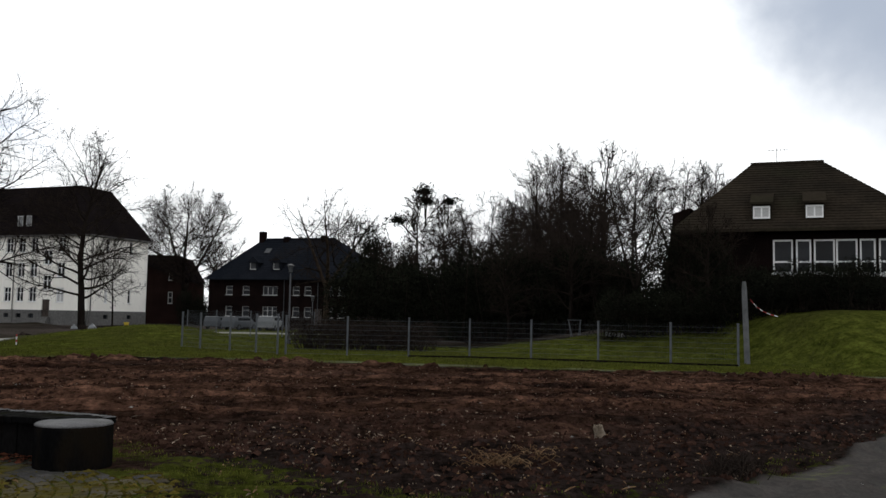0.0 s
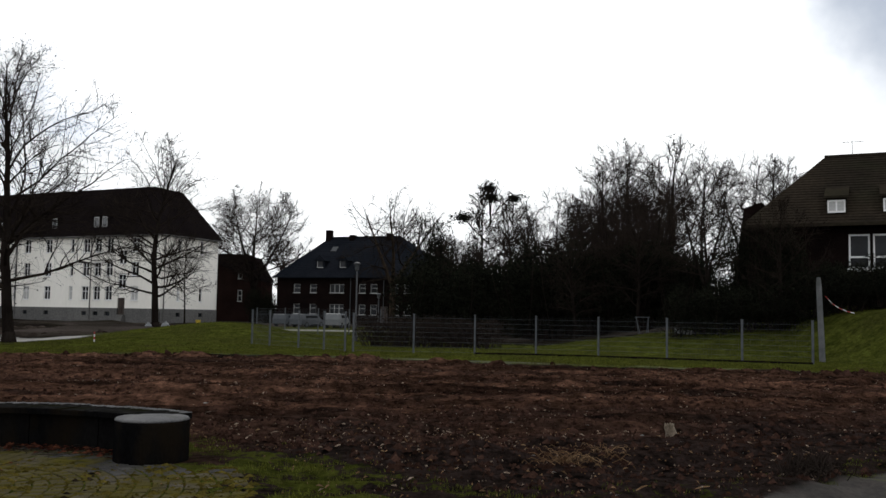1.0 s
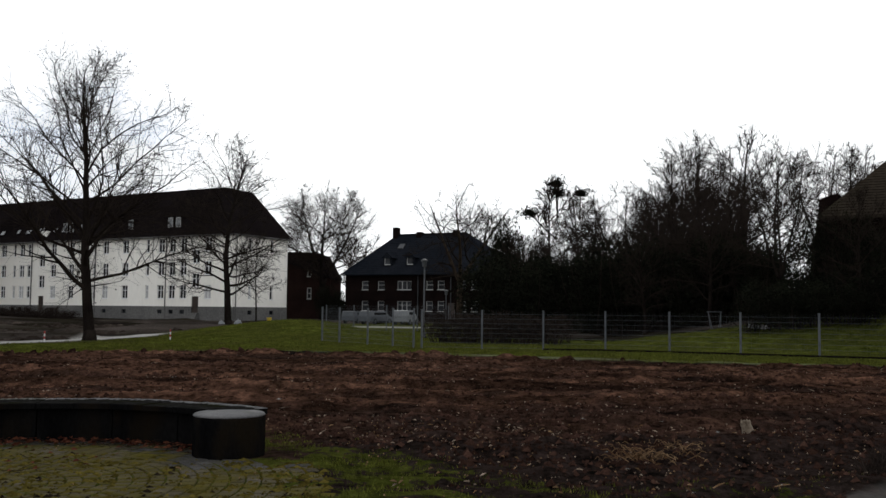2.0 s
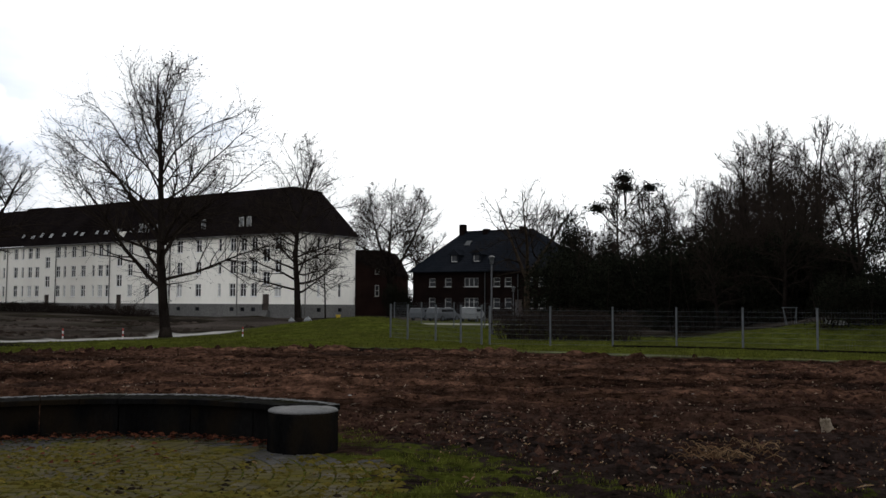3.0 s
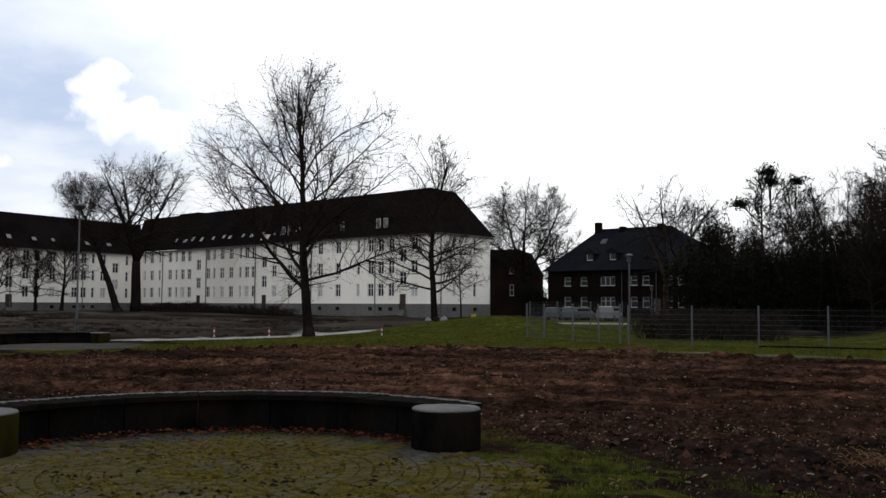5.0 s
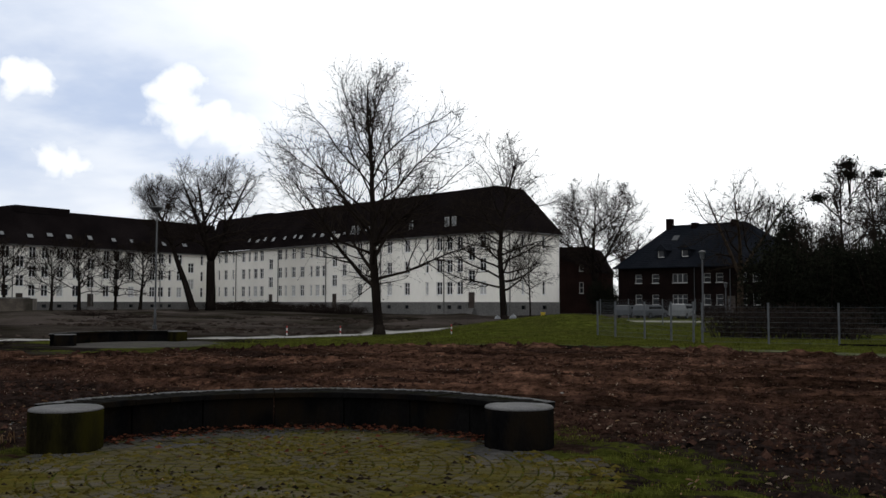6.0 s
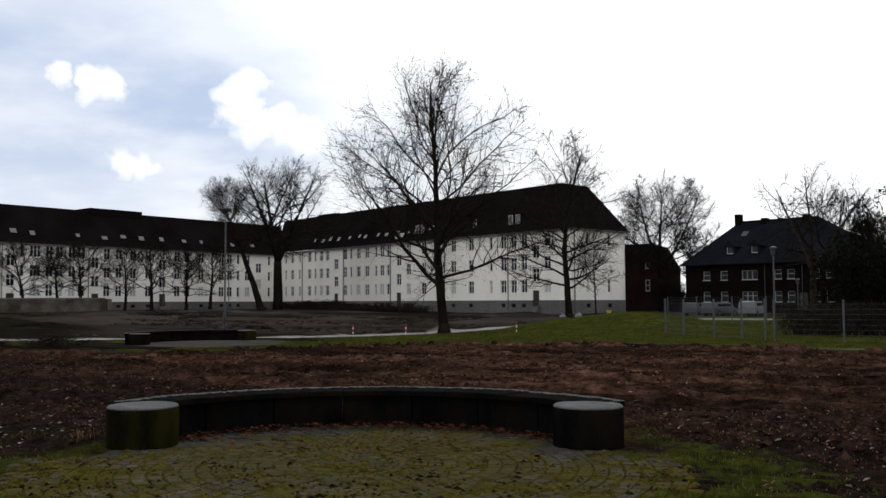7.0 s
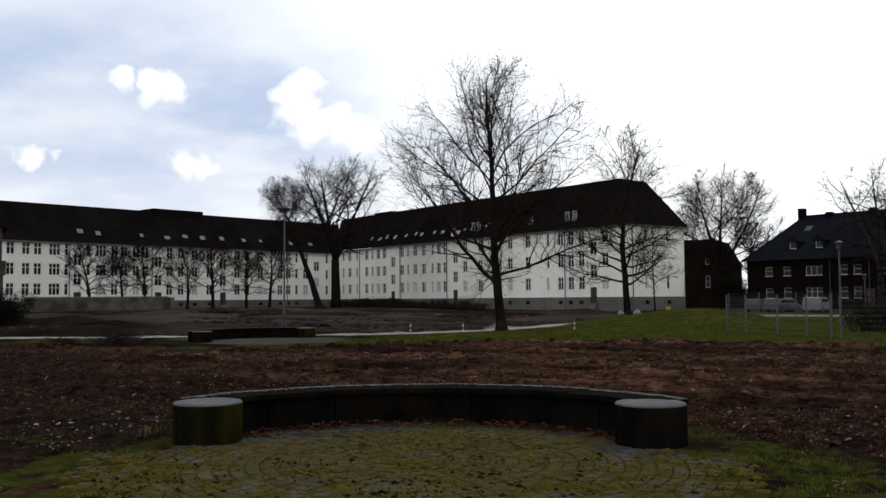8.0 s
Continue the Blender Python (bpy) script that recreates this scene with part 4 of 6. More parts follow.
def arc_block(geo, r0, r1, z0, z1, a0, a1, n, bevel=0.015):
    vs, fs = [], []
    for k in range(n + 1):
        a = a0 + (a1 - a0) * k / n
        c, s = math.cos(a), math.sin(a)
        for r, z in ((r0, z0), (r1, z0), (r1, z1 - bevel), (r1 - bevel, z1), (r0 + bevel, z1), (r0, z1 - bevel)):
            vs.append((r * c, r * s, z))
    for k in range(n):
        for i in range(6):
            j = (i + 1) % 6
            fs.append((k * 6 + i, (k + 1) * 6 + i, (k + 1) * 6 + j, k * 6 + j))
    fs.append(tuple(range(6)))
    fs.append(tuple(n * 6 + i for i in range(5, -1, -1)))
    geo.add(vs, fs)
    return geo


def curved_bench():
    """Arc of concrete blocks with cap slabs, facing local -y; centre of the circle at the origin."""
    root = thing("curved_bench", pose(0, 0, 0), "mossy curved concrete bench, shade coloured into its sides, cap slabs lighter on top", "bench", "curved benches")
    a0, a1 = radians(26.5), radians(153.5)
    n = 7
    rnd = random.Random(4)
    for k in range(n):
        s0, s1 = a0 + (a1 - a0) * k / n + 0.003, a0 + (a1 - a0) * (k + 1) / n - 0.003
        dr = rnd.uniform(-0.012, 0.012)
        part("block", arc_block(Geo(), 2.84 + dr, 3.28, -0.05, 0.385, s0, s1, 6), M_CONC_SHADE, root)
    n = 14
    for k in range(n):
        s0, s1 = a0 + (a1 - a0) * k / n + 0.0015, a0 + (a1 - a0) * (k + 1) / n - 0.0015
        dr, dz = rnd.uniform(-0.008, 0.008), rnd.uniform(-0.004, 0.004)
        # shaded front edge of the slab comes from the darker side colour
        shade_sides(part("cap_slab", arc_block(Geo(), 2.74 + dr, 3.32 + dr, 0.387, 0.45 + dz, s0, s1, 3, 0.008), M_CAP_B, root, "weathered cap slab, top lighter than its shade-coloured sides"), M_CONC_SHADE)
        g = Geo()
        for j in range(14):
            e0 = s0 + (s1 - s0) * j / 14
            arc_block(g, 3.17 + rnd.uniform(0, 0.11), 3.318 + dr, 0.447 + dz, 0.453 + dz + rnd.uniform(0, 0.006), e0, e0 + (s1 - s0) / 14 * rnd.uniform(0.8, 1.0), 1, 0.003)
        tagged(part("worn_edge", g, M_CAP, root, "crumbling pale rear edge"), kind="stuff")
    return root


def seat_cylinder(side, label):
    root = thing("seat_cylinder", pose(0, 0, 0), label, "bench", "seat cylinders")
    # drum colour includes its shade, the top has the lit tone
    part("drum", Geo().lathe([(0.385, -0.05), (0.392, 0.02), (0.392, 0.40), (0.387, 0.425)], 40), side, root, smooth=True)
    part("top", Geo().lathe([(0.389, 0.426), (0.387, 0.437), (0.372, 0.450), (0.2, 0.455), (0.02, 0.457)], 40), M_CAP, root, "weathered concrete top in a lit tone, paler than the shaded drum", smooth=True)
    return root


CHORD = math.atan2(9.77 - 7.40, -3.55 + 8.0)
bench = curved_bench()
bench.matrix_basis = pose(BENCH_C[0], BENCH_C[1], 0, 0, 0, math.degrees(CHORD))
cyl = seat_cylinder(M_CONC_SHADE, "squat round concrete seat, sides coloured as in shade, pale worn top")
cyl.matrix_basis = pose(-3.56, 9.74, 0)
mossy = seat_cylinder(M_ALGAE_SHADE, "squat round concrete seat green with algae, sides darkened as shade, pale worn top")
mossy.matrix_basis = pose(-7.98, 7.38, 0, 0, 0, 70)
B2 = Vector(FAR_BENCH)
far_rot = 79.0
copy_thing(bench, pose(B2.x, B2.y, -0.02, 0, 0, far_rot))
for sx in (-1, 1):
    v = Matrix.Rotation(radians(far_rot), 2) @ Vector((sx * 2.52, 1.15))
    copy_thing(cyl if sx < 0 else mossy, pose(B2.x + v.x, B2.y + v.y, -0.02, 0, 0, 40 * sx))

# ---------------------------------------------------------------- trees


def grow(seed, h, r0, first, spread, limbs, subs, twigs, up=0.35, lean=(0, 0), fork=None, fine=0.008, tips=0, low=0.5, wide=0, thick=0.46, curl=1.0, splay=(14, 24), reach=0.97, taper=0.0):
    """Bare winter tree: trunk Geo and crown Geo. first: height of the lowest limbs; spread: crown radius."""
    rnd = random.Random(seed)
    trunk, crown = Geo(), Geo()

    def wander(p, d, length, ra, rb, n, upw, jit, geo, sides):
        pts, rr = [p.copy()], [ra]
        for k in range(n):
            d = (d + Vector((rnd.gauss(0, jit), rnd.gauss(0, jit), rnd.gauss(0, jit) + upw / n))).normalized()
            p = p + d * (length / n)
            pts.append(p.copy())
            rr.append(ra + (rb - ra) * (k + 1) / n)
        geo.tube(pts, rr, sides)
        return pts, rr, d

    def side_dir(d, angle, roll):
        a = d.cross(Vector((0.2, 0.1, 1)))
        if a.length < 0.05:
            a = Vector((1, 0, 0))
        a.normalize()
        b = d.cross(a)
        s = a * math.cos(roll) + b * math.sin(roll)
        return (d * math.cos(angle) + s * math.sin(angle)).normalized()
    cz = first + (h - first) * low + 0.02 * h
    hz = h * 1.02 - cz

    def exit_len(p, d):
        """Way from p along d to the outline of the crown, an egg round the stem."""
        ex, ey, ez = p.x - lean[0] * p.z, p.y - lean[1] * p.z, p.z - cz
        a = (d.x ** 2 + d.y ** 2) / spread ** 2 + d.z ** 2 / hz ** 2
        b = 2 * ((ex * d.x + ey * d.y) / spread ** 2 + ez * d.z / hz ** 2)
        c = (ex ** 2 + ey ** 2) / spread ** 2 + ez ** 2 / hz ** 2 - 1
        disc = b * b - 4 * a * c
        return max(0.35, (-b + math.sqrt(disc)) / (2 * a)) if disc > 0 else 0.35
    heads = [(Vector((0, 0, -0.15)), Vector((lean[0], lean[1], 1)).normalized(), h)]
    if fork:
        pts, rr, d = wander(heads[0][0], heads[0][1], fork, r0, r0 * 0.8, 5, 0, 0.03, trunk, 10)
        heads = [(pts[-1], side_dir(d, radians(rnd.uniform(*splay)), 2.1 * k + 0.5), h - fork) for k in range(3)]
    for hi, (p0, d0, hh) in enumerate(heads):
        n = 14
        rb = r0 * (0.62 if fork else 1.0)
        pts, rr, _ = wander(p0, d0, hh * (0.97 if not fork else rnd.uniform(0.85, 1.0)), rb, 0.02, n, 0.12, 0.035, trunk, 10)
        if not fork:       # flared foot
            trunk.tube([Vector((0, 0, -0.15)), Vector((0, 0, 0.12)), Vector((0, 0, 0.5))], [rb * 1.55, rb * 1.28, rb * 0.98], 10)
        nl = max(3, limbs // len(heads))
        for k in range(nl):
            f = (k + rnd.random() * 0.8) / nl
            zf = (first + (hh * reach - first) * f ** 0.9) / hh if not fork else 0.08 + 0.88 * f
            i = min(n - 1, int(zf * n))
            t = zf * n - i
            p = pts[i].lerp(pts[i + 1], t)
            rad = rr[i] * thick * rnd.uniform(0.7, 1.05)
            ang = radians(rnd.uniform(50, 74) + wide - (36 + wide) * f)
            d = side_dir(Vector((0, 0, 1)), ang, k * 2.399 + rnd.uniform(-0.4, 0.4))
            ln = exit_len(p, d) * rnd.uniform(0.82, 1.06) * (1 - taper * f)
            lp, lr, ld = wander(p, d, ln, max(rad, fine * 2.5), fine * 1.6, 8, up * (0.45 + 0.4 * f), 0.12 * curl, crown, 6)
            for s in range(max(3, round(subs * ln / spread))):
                q = rnd.uniform(0.22, 0.98)
                i2 = min(7, int(q * 8))
                sp = lp[i2].lerp(lp[i2 + 1], q * 8 - i2)
                base = (lp[i2 + 1] - lp[i2]).normalized()
                sd = side_dir(base, radians(rnd.uniform(28, 62)), rnd.uniform(0, 6.283))
                sl = max(0.3, min(ln * rnd.uniform(0.24, 0.50) * (1.2 - 0.6 * q), exit_len(sp, sd) * rnd.uniform(0.8, 1.1)))
                tp, tr, td = wander(sp, sd, sl, max(lr[i2] * 0.5, fine * 1.5), fine, 5, up * 0.6, 0.18 * curl, crown, 4)
                for w in range(twigs):
                    q2 = rnd.uniform(0.15, 1.0)
                    i3 = min(4, int(q2 * 5))
                    wp = tp[i3].lerp(tp[i3 + 1], q2 * 5 - i3)
                    wd = side_dir((tp[i3 + 1] - tp[i3]).normalized(), radians(rnd.uniform(25, 60)), rnd.uniform(0, 6.283))
                    wl = min(rnd.uniform(0.3, 0.75) * sl * 0.7 + 0.12, exit_len(wp, wd) + 0.3)
                    pp, _, _ = wander(wp, wd, wl, fine, fine * 0.6, 3, up * 0.5, 0.26 * curl, crown, 3)
                    if tips and rnd.random() < tips:
                        e = pp[-1]
                        sz = rnd.uniform(0.03, 0.055)
                        crown.add([tuple(e + Vector((rnd.uniform(-1, 1), rnd.uniform(-1, 1), rnd.uniform(-1, 1))) * sz) for _ in range(4)], [(0, 1, 2), (0, 2, 3), (1, 3, 2), (0, 3, 1)])
    return trunk, crown


def tree(label, x, y, seed, bark=None, rot=0.0, **kw):
    root = thing("tree", pose(x, y, z_at(x, y), 0, 0, rot), label, "tree", "bare winter trees")
    t, c = grow(seed, **kw)
    part("trunk", t, bark or M_BARK, root, smooth=True)
    part("crown", c, M_TWIG, root)
    return root


def polar(az, d):
    return at_polar(az, d)[:2]


# lone tree by the path
tree("tall bare tree with wide crown beside the path", -22.55, 40.45, 11, M_BARK, 0, h=13.8, r0=0.27, first=2.2, spread=6.9, limbs=34, subs=26, twigs=9, up=0.34, lean=(-0.030, -0.017), fine=0.0058, tips=0.6, low=0.20, wide=10, thick=0.50, reach=0.86, taper=0.10)
# tree in front of the white block's corner
tree("bare tree with low twiggy crown in front of the white block", *polar(21.35, 85), 12, M_BARK, 0, h=17.8, r0=0.34, first=2.8, spread=6.3, limbs=40, subs=16, twigs=9, up=0.24, fine=0.0095, tips=0.4, low=0.26, wide=20, curl=1.2, reach=0.86)
# slender young tree near the corner
tree("slender young bare tree near the corner of the block", *polar(19.7, 100), 13, M_BARK, 0, h=9.5, r0=0.10, first=2.0, spread=3.4, limbs=18, subs=9, twigs=5, up=0.6, fine=0.010)
# two large round-crowned trees at the inner corner
tree("large bare tree with a dense round crown", *polar(39.55, 140), 14, M_BARK, 0, h=22.9, r0=0.75, first=7.4, spread=10.6, limbs=50, subs=20, twigs=12, up=0.34, fork=7.5, fine=0.0075, wide=12, low=0.46, thick=0.46, splay=(18, 30))
tree("large leaning bare tree with a dense round crown", *polar(40.5, 138), 15, M_BARK, 0, h=20.3, r0=0.55, first=10.0, spread=6.4, limbs=40, subs=18, twigs=11, up=0.40, lean=(-0.46, 0.05), fine=0.0075)
# big tree behind the red house
tree("broad bare tree behind the brick house", *polar(15.7, 136), 16, M_BARK, 0, h=20.0, r0=0.5, first=5.0, spread=8.6, limbs=52, subs=20, twigs=12, up=0.34, fork=5.0, fine=0.012, wide=8, curl=1.2)
tree("bare tree behind the brick house", *polar(13.6, 150), 17, M_BARK, 0, h=13.0, r0=0.3, first=3.0, spread=6.4, limbs=28, subs=12, twigs=7, up=0.40, fine=0.018)
# plane tree in front of the dark house
tree("pollarded bare tree with pale crooked limbs", *polar(7.1, 96), 18, M_BARK_W, 0, h=15.2, r0=0.36, first=4.2, spread=7.0, limbs=24, subs=16, twigs=9, up=0.36, fork=4.6, fine=0.009, wide=16, curl=1.5, thick=0.6, splay=(24, 38))
tree("bare tree behind the dark house", *polar(6.0, 128), 28, M_BARK, 40, h=16.0, r0=0.36, first=4.5, spread=7.0, limbs=20, subs=10, twigs=7, up=0.45, fork=6, fine=0.016)

# thicket on the right: shared meshes, each tree its own thing
KINDS = []
for k in range(5):
    KINDS.append([g.mesh(nm, mt, nm == "trunk") for g, nm, mt in zip(grow(40 + k, h=(11.5, 12.5, 10.5, 11.0, 12.0)[k], r0=0.2, first=2.2 + (k % 2), spread=4.3, limbs=24, subs=14, twigs=7, up=0.40, fork=(None, 3.0, None, 2.5, None)[k], fine=0.0085),
                                                                       ("trunk", "crown"), (M_BARK, M_TWIG))])


def thicket_tree(az, d, top_el, k, rot):
    x, y = polar(az, d)
    z = z_at(x, y)
    want = 1.6 + d * math.tan(radians(top_el)) - z
    s = want / (11.5, 12.5, 10.5, 11.0, 12.0)[k]
    root = thing("tree", pose(x, y, z, 0, 0, rot) @ Matrix.Diagonal((s, s, s, 1)), "bare dark tree in a dense thicket behind the fence", "tree", "thicket trees")
    part("trunk", KINDS[k][0], None, root)
    part("crown", KINDS[k][1], None, root)


rnd = random.Random(21)
EXTRA = []
TOPS = ([8.5, 4.6, 3.5, 1.0, -1.45, -4.6, -7.0, -9.8, -12.1, -14.1, -16.0, -17.6, -20], [5.0, 5.4, 4.6, 4.8, 6.6, 7.9, 9.7, 10.4, 9.9, 8.8, 9.4, 8.8, 8.0])
n_tree = 0
for az, d, el in ((5.3, 88, 4.4), (4.5, 84, 6.1), (3.7, 86, 6.0), (2.7, 84, 5.4), (1.6, 86, 4.6), (-0.9, 84, 5.2), (58.6, 66, 0.9), (59.4, 65, 1.3), (14.9, 128, 1.3), (14.3, 127, 1.0), (15.4, 130, 1.6), (-14.2, 46.5, 4.9), (-15.6, 46.5, 4.3), (-16.9, 46, 3.9)):       # dark conifer-like bushes
    EXTRA.append((az, d, el))
for az in np.arange(3.8, -18.5, -1.15):
    top = float(np.interp(-az, [-a for a in TOPS[0]], TOPS[1]))
    if -13.6 < az < -10.4 and n_tree % 2:
        n_tree += 1
        continue
    thicket_tree(az + rnd.uniform(-0.3, 0.3), rnd.uniform(62, 92) if az > -13 else rnd.uniform(60, 72), top * rnd.uniform(0.84, 1.10), n_tree % 5, rnd.uniform(0, 360))
    n_tree += 1
for az in np.arange(-4.5, -9.0, -1.9):
    top = float(np.interp(-az, [-a for a in TOPS[0]], TOPS[1]))
    thicket_tree(az, rnd.uniform(50, 58), top * rnd.uniform(0.62, 0.9), n_tree % 5, rnd.uniform(0, 360))
    n_tree += 1
# deeper rows where the wood thickens
for az in np.arange(-6.4, -10.2, -0.9):
    top = float(np.interp(-az, [-a for a in TOPS[0]], TOPS[1]))
    thicket_tree(az + rnd.uniform(-0.3, 0.3), rnd.uniform(64, 84), top * rnd.uniform(0.6, 0.85), n_tree % 5, rnd.uniform(0, 360))
    n_tree += 1
for az in np.arange(-3.0, -10.5, -0.8):
    top = float(np.interp(-az, [-a for a in TOPS[0]], TOPS[1]))
    thicket_tree(az + rnd.uniform(-0.3, 0.3), rnd.uniform(58, 80), top * rnd.uniform(0.66, 0.90), n_tree % 5, rnd.uniform(0, 360))
    n_tree += 1
# two nearer stems that stand out in front of the house
thicket_tree(-12.3, 47, 9.6, 1, 30)
thicket_tree(-16.6, 45, 7.2, 2, 100)


def shrub_mesh(seed, w, h, n, mat, leaf=0.16, name="foliage", sticks=26):
    """Loose mass of small leaves and twigs with an uneven outline."""
    r = np.random.RandomState(seed)
    g = Geo()
    blobs = [(r.uniform(-w * 0.36, w * 0.36), r.uniform(-w * 0.25, w * 0.25), r.uniform(0.2, 0.80) * h, r.uniform(0.18, 0.34)) for _ in range(14)]
    for k in range(n):
        bx, by, bz, br = blobs[k % len(blobs)]
        v = r.normal(size=3)
        v /= np.linalg.norm(v)
        q = r.uniform(0.35, 1.0) ** 0.5
        p = np.array([bx + v[0] * br * w * q, by + v[1] * br * w * q, max(0.02, bz + v[2] * br * h * q)])
        a, b = r.normal(size=3), r.normal(size=3)
        a *= leaf / np.linalg.norm(a)
        b *= leaf * 0.6 / np.linalg.norm(b)
        g.add([tuple(p), tuple(p + a + b * 0.5), tuple(p + a * 1.7), tuple(p + a - b * 0.5)], [(0, 1, 2), (0, 2, 3)])
    st = Geo()
    for k in range(sticks):
        p = Vector((r.uniform(-w * 0.3, w * 0.3), r.uniform(-w * 0.2, w * 0.2), -0.1))
        d = Vector((r.normal() * 0.3, r.normal() * 0.3, 1)).normalized()
        L = h * r.uniform(0.6, 1.12)
        st.tube([p, p + d * L * 0.5 + Vector((r.normal() * 0.1, r.normal() * 0.1, 0)), p + d * L], [0.035, 0.022, 0.008], 4)
    return g.mesh(name, mat), st.mesh("branchwork", M_TWIG)


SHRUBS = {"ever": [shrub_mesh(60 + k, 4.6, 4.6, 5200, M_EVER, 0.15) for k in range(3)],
          "brown": [shrub_mesh(70 + k, 3.4, 1.7, 2600, M_HEDGE, 0.10, sticks=50) for k in range(2)]}


def shrub(x, y, kind, s=1.0, sz=1.0, rot=0.0, label="dark evergreen shrub in a thicket", group="thicket shrubs", k=0, name="shrub"):
    ms = SHRUBS[kind][k % len(SHRUBS[kind])]
    root = thing(name, pose(x, y, z_at(x, y), 0, 0, rot) @ Matrix.Diagonal((s, s, s * sz, 1)), label, name, group)
    part("foliage", ms[0], None, root)
    part("branchwork", ms[1], None, root)


k = 0
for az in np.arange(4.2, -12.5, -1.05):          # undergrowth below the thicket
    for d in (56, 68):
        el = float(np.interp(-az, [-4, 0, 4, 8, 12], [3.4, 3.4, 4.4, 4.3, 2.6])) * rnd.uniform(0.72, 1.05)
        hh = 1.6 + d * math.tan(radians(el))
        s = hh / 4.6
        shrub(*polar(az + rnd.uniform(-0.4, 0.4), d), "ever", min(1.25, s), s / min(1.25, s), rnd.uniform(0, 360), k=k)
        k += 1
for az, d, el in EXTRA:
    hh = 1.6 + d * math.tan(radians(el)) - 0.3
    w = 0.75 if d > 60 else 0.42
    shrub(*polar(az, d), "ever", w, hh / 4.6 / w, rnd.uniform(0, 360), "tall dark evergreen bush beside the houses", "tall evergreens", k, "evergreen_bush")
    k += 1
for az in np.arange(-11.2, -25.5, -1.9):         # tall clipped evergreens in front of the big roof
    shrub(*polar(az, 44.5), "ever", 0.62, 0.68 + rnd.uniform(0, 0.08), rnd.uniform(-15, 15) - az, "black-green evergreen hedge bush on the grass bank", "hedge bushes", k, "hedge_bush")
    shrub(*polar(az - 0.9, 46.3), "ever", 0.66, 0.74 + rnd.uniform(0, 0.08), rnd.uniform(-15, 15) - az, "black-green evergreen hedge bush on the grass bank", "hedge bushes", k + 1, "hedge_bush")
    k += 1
for x in np.arange(-5.9, -1.2, 1.5):              # brown clipped hedge behind the fence
    shrub(x, 45.0 + rnd.uniform(-0.2, 0.2), "brown", 0.92, rnd.uniform(0.92, 1.0), rnd.uniform(-8, 8), "leafless brown clipped hedge behind the fence", "brown hedge", k, "hedge_bush")
    k += 1
for u in np.arange(0, 30, 2.3):                  # scrub at the foot of the white block
    p = CF.lerp(CI, 0.33 + u / 60) + Vector((2, -11, 0))
    shrub(p.x, p.y, "brown", 1.0, rnd.uniform(0.55, 0.95), rnd.uniform(0, 360), "low brown scrub on waste ground", "scrub", k, "scrub_bush")
    k += 1
COURT = [[g.mesh(nm, mt) for g, nm, mt in zip(grow(90 + q, h=9.0, r0=0.20, first=2.2, spread=4.2, limbs=26, subs=13, twigs=6, up=0.40, fine=0.013), ("trunk", "crown"), (M_BARK, M_TWIG))] for q in range(3)]
for az, d, el, s0 in ((54.0, 128, 3.5, 3), (52.2, 128, 3.3, 5), (51.0, 124, 3.6, 4), (47.0, 134, 3.9, 0), (48.5, 136, 3.2, 1), (43.6, 138, 3.8, 2), (45.0, 140, 3.2, 3)):
    x, y = polar(az, d)
    s = (1.6 + d * math.tan(radians(el)) - 0.45) / 9.0
    root = thing("tree", pose(x, y, 0.4, 0, 0, az * 7) @ Matrix.Diagonal((s * 1.2, s * 1.2, s, 1)), "small bare tree in front of the white block", "tree", "small courtyard trees")
    part("trunk", COURT[s0 % 3][0], None, root)
    part("crown", COURT[s0 % 3][1], None, root)


def tufted_tree(az, d, seed, h, tufts):
    """Bare stem with a few dark bushy tufts in its crown."""
    x, y = polar(az, d)
    root = thing("tree", pose(x, y, z_at(x, y)), "dark crooked tree with bushy tufts on bare limbs", "tree", "tufted trees")
    t, c = grow(seed, h=h, r0=0.20, first=h * 0.36, spread=2.7, limbs=24, subs=11, twigs=6, up=0.3, fine=0.015, wide=8)
    part("trunk", t, M_BARK, root, smooth=True)
    part("crown", c, M_TWIG, root)
    r = np.random.RandomState(seed)
    for tx, tz, tr in tufts:
        g = Geo()
        for q in range(1100):
            v = r.normal(size=3)
            v /= np.linalg.norm(v)
            p = np.array([tx, 0, tz]) + v * tr * abs(r.normal()) * 0.62 * np.array([1.15, 1.15, 0.6])
            a, b = r.normal(size=3) * 0.12, r.normal(size=3) * 0.06
            g.add([tuple(p), tuple(p + a), tuple(p + a + b)], [(0, 1, 2)])
        g.tube([Vector((0, 0, tz - 2.2)), Vector((tx * 0.6, 0, tz - 1.0)), Vector((tx, 0, tz))], [0.08, 0.06, 0.03], 5)
        part("tuft", g, M_EVER, root, "dark bushy tuft")


tufted_tree(0.95, 74, 81, 12.2, [(-0.1, 12.0, 0.85), (0.1, 11.2, 0.7), (-2.2, 9.6, 1.05)])
tufted_tree(-0.45, 76, 82, 11.2, [(0.1, 11.4, 0.9)])

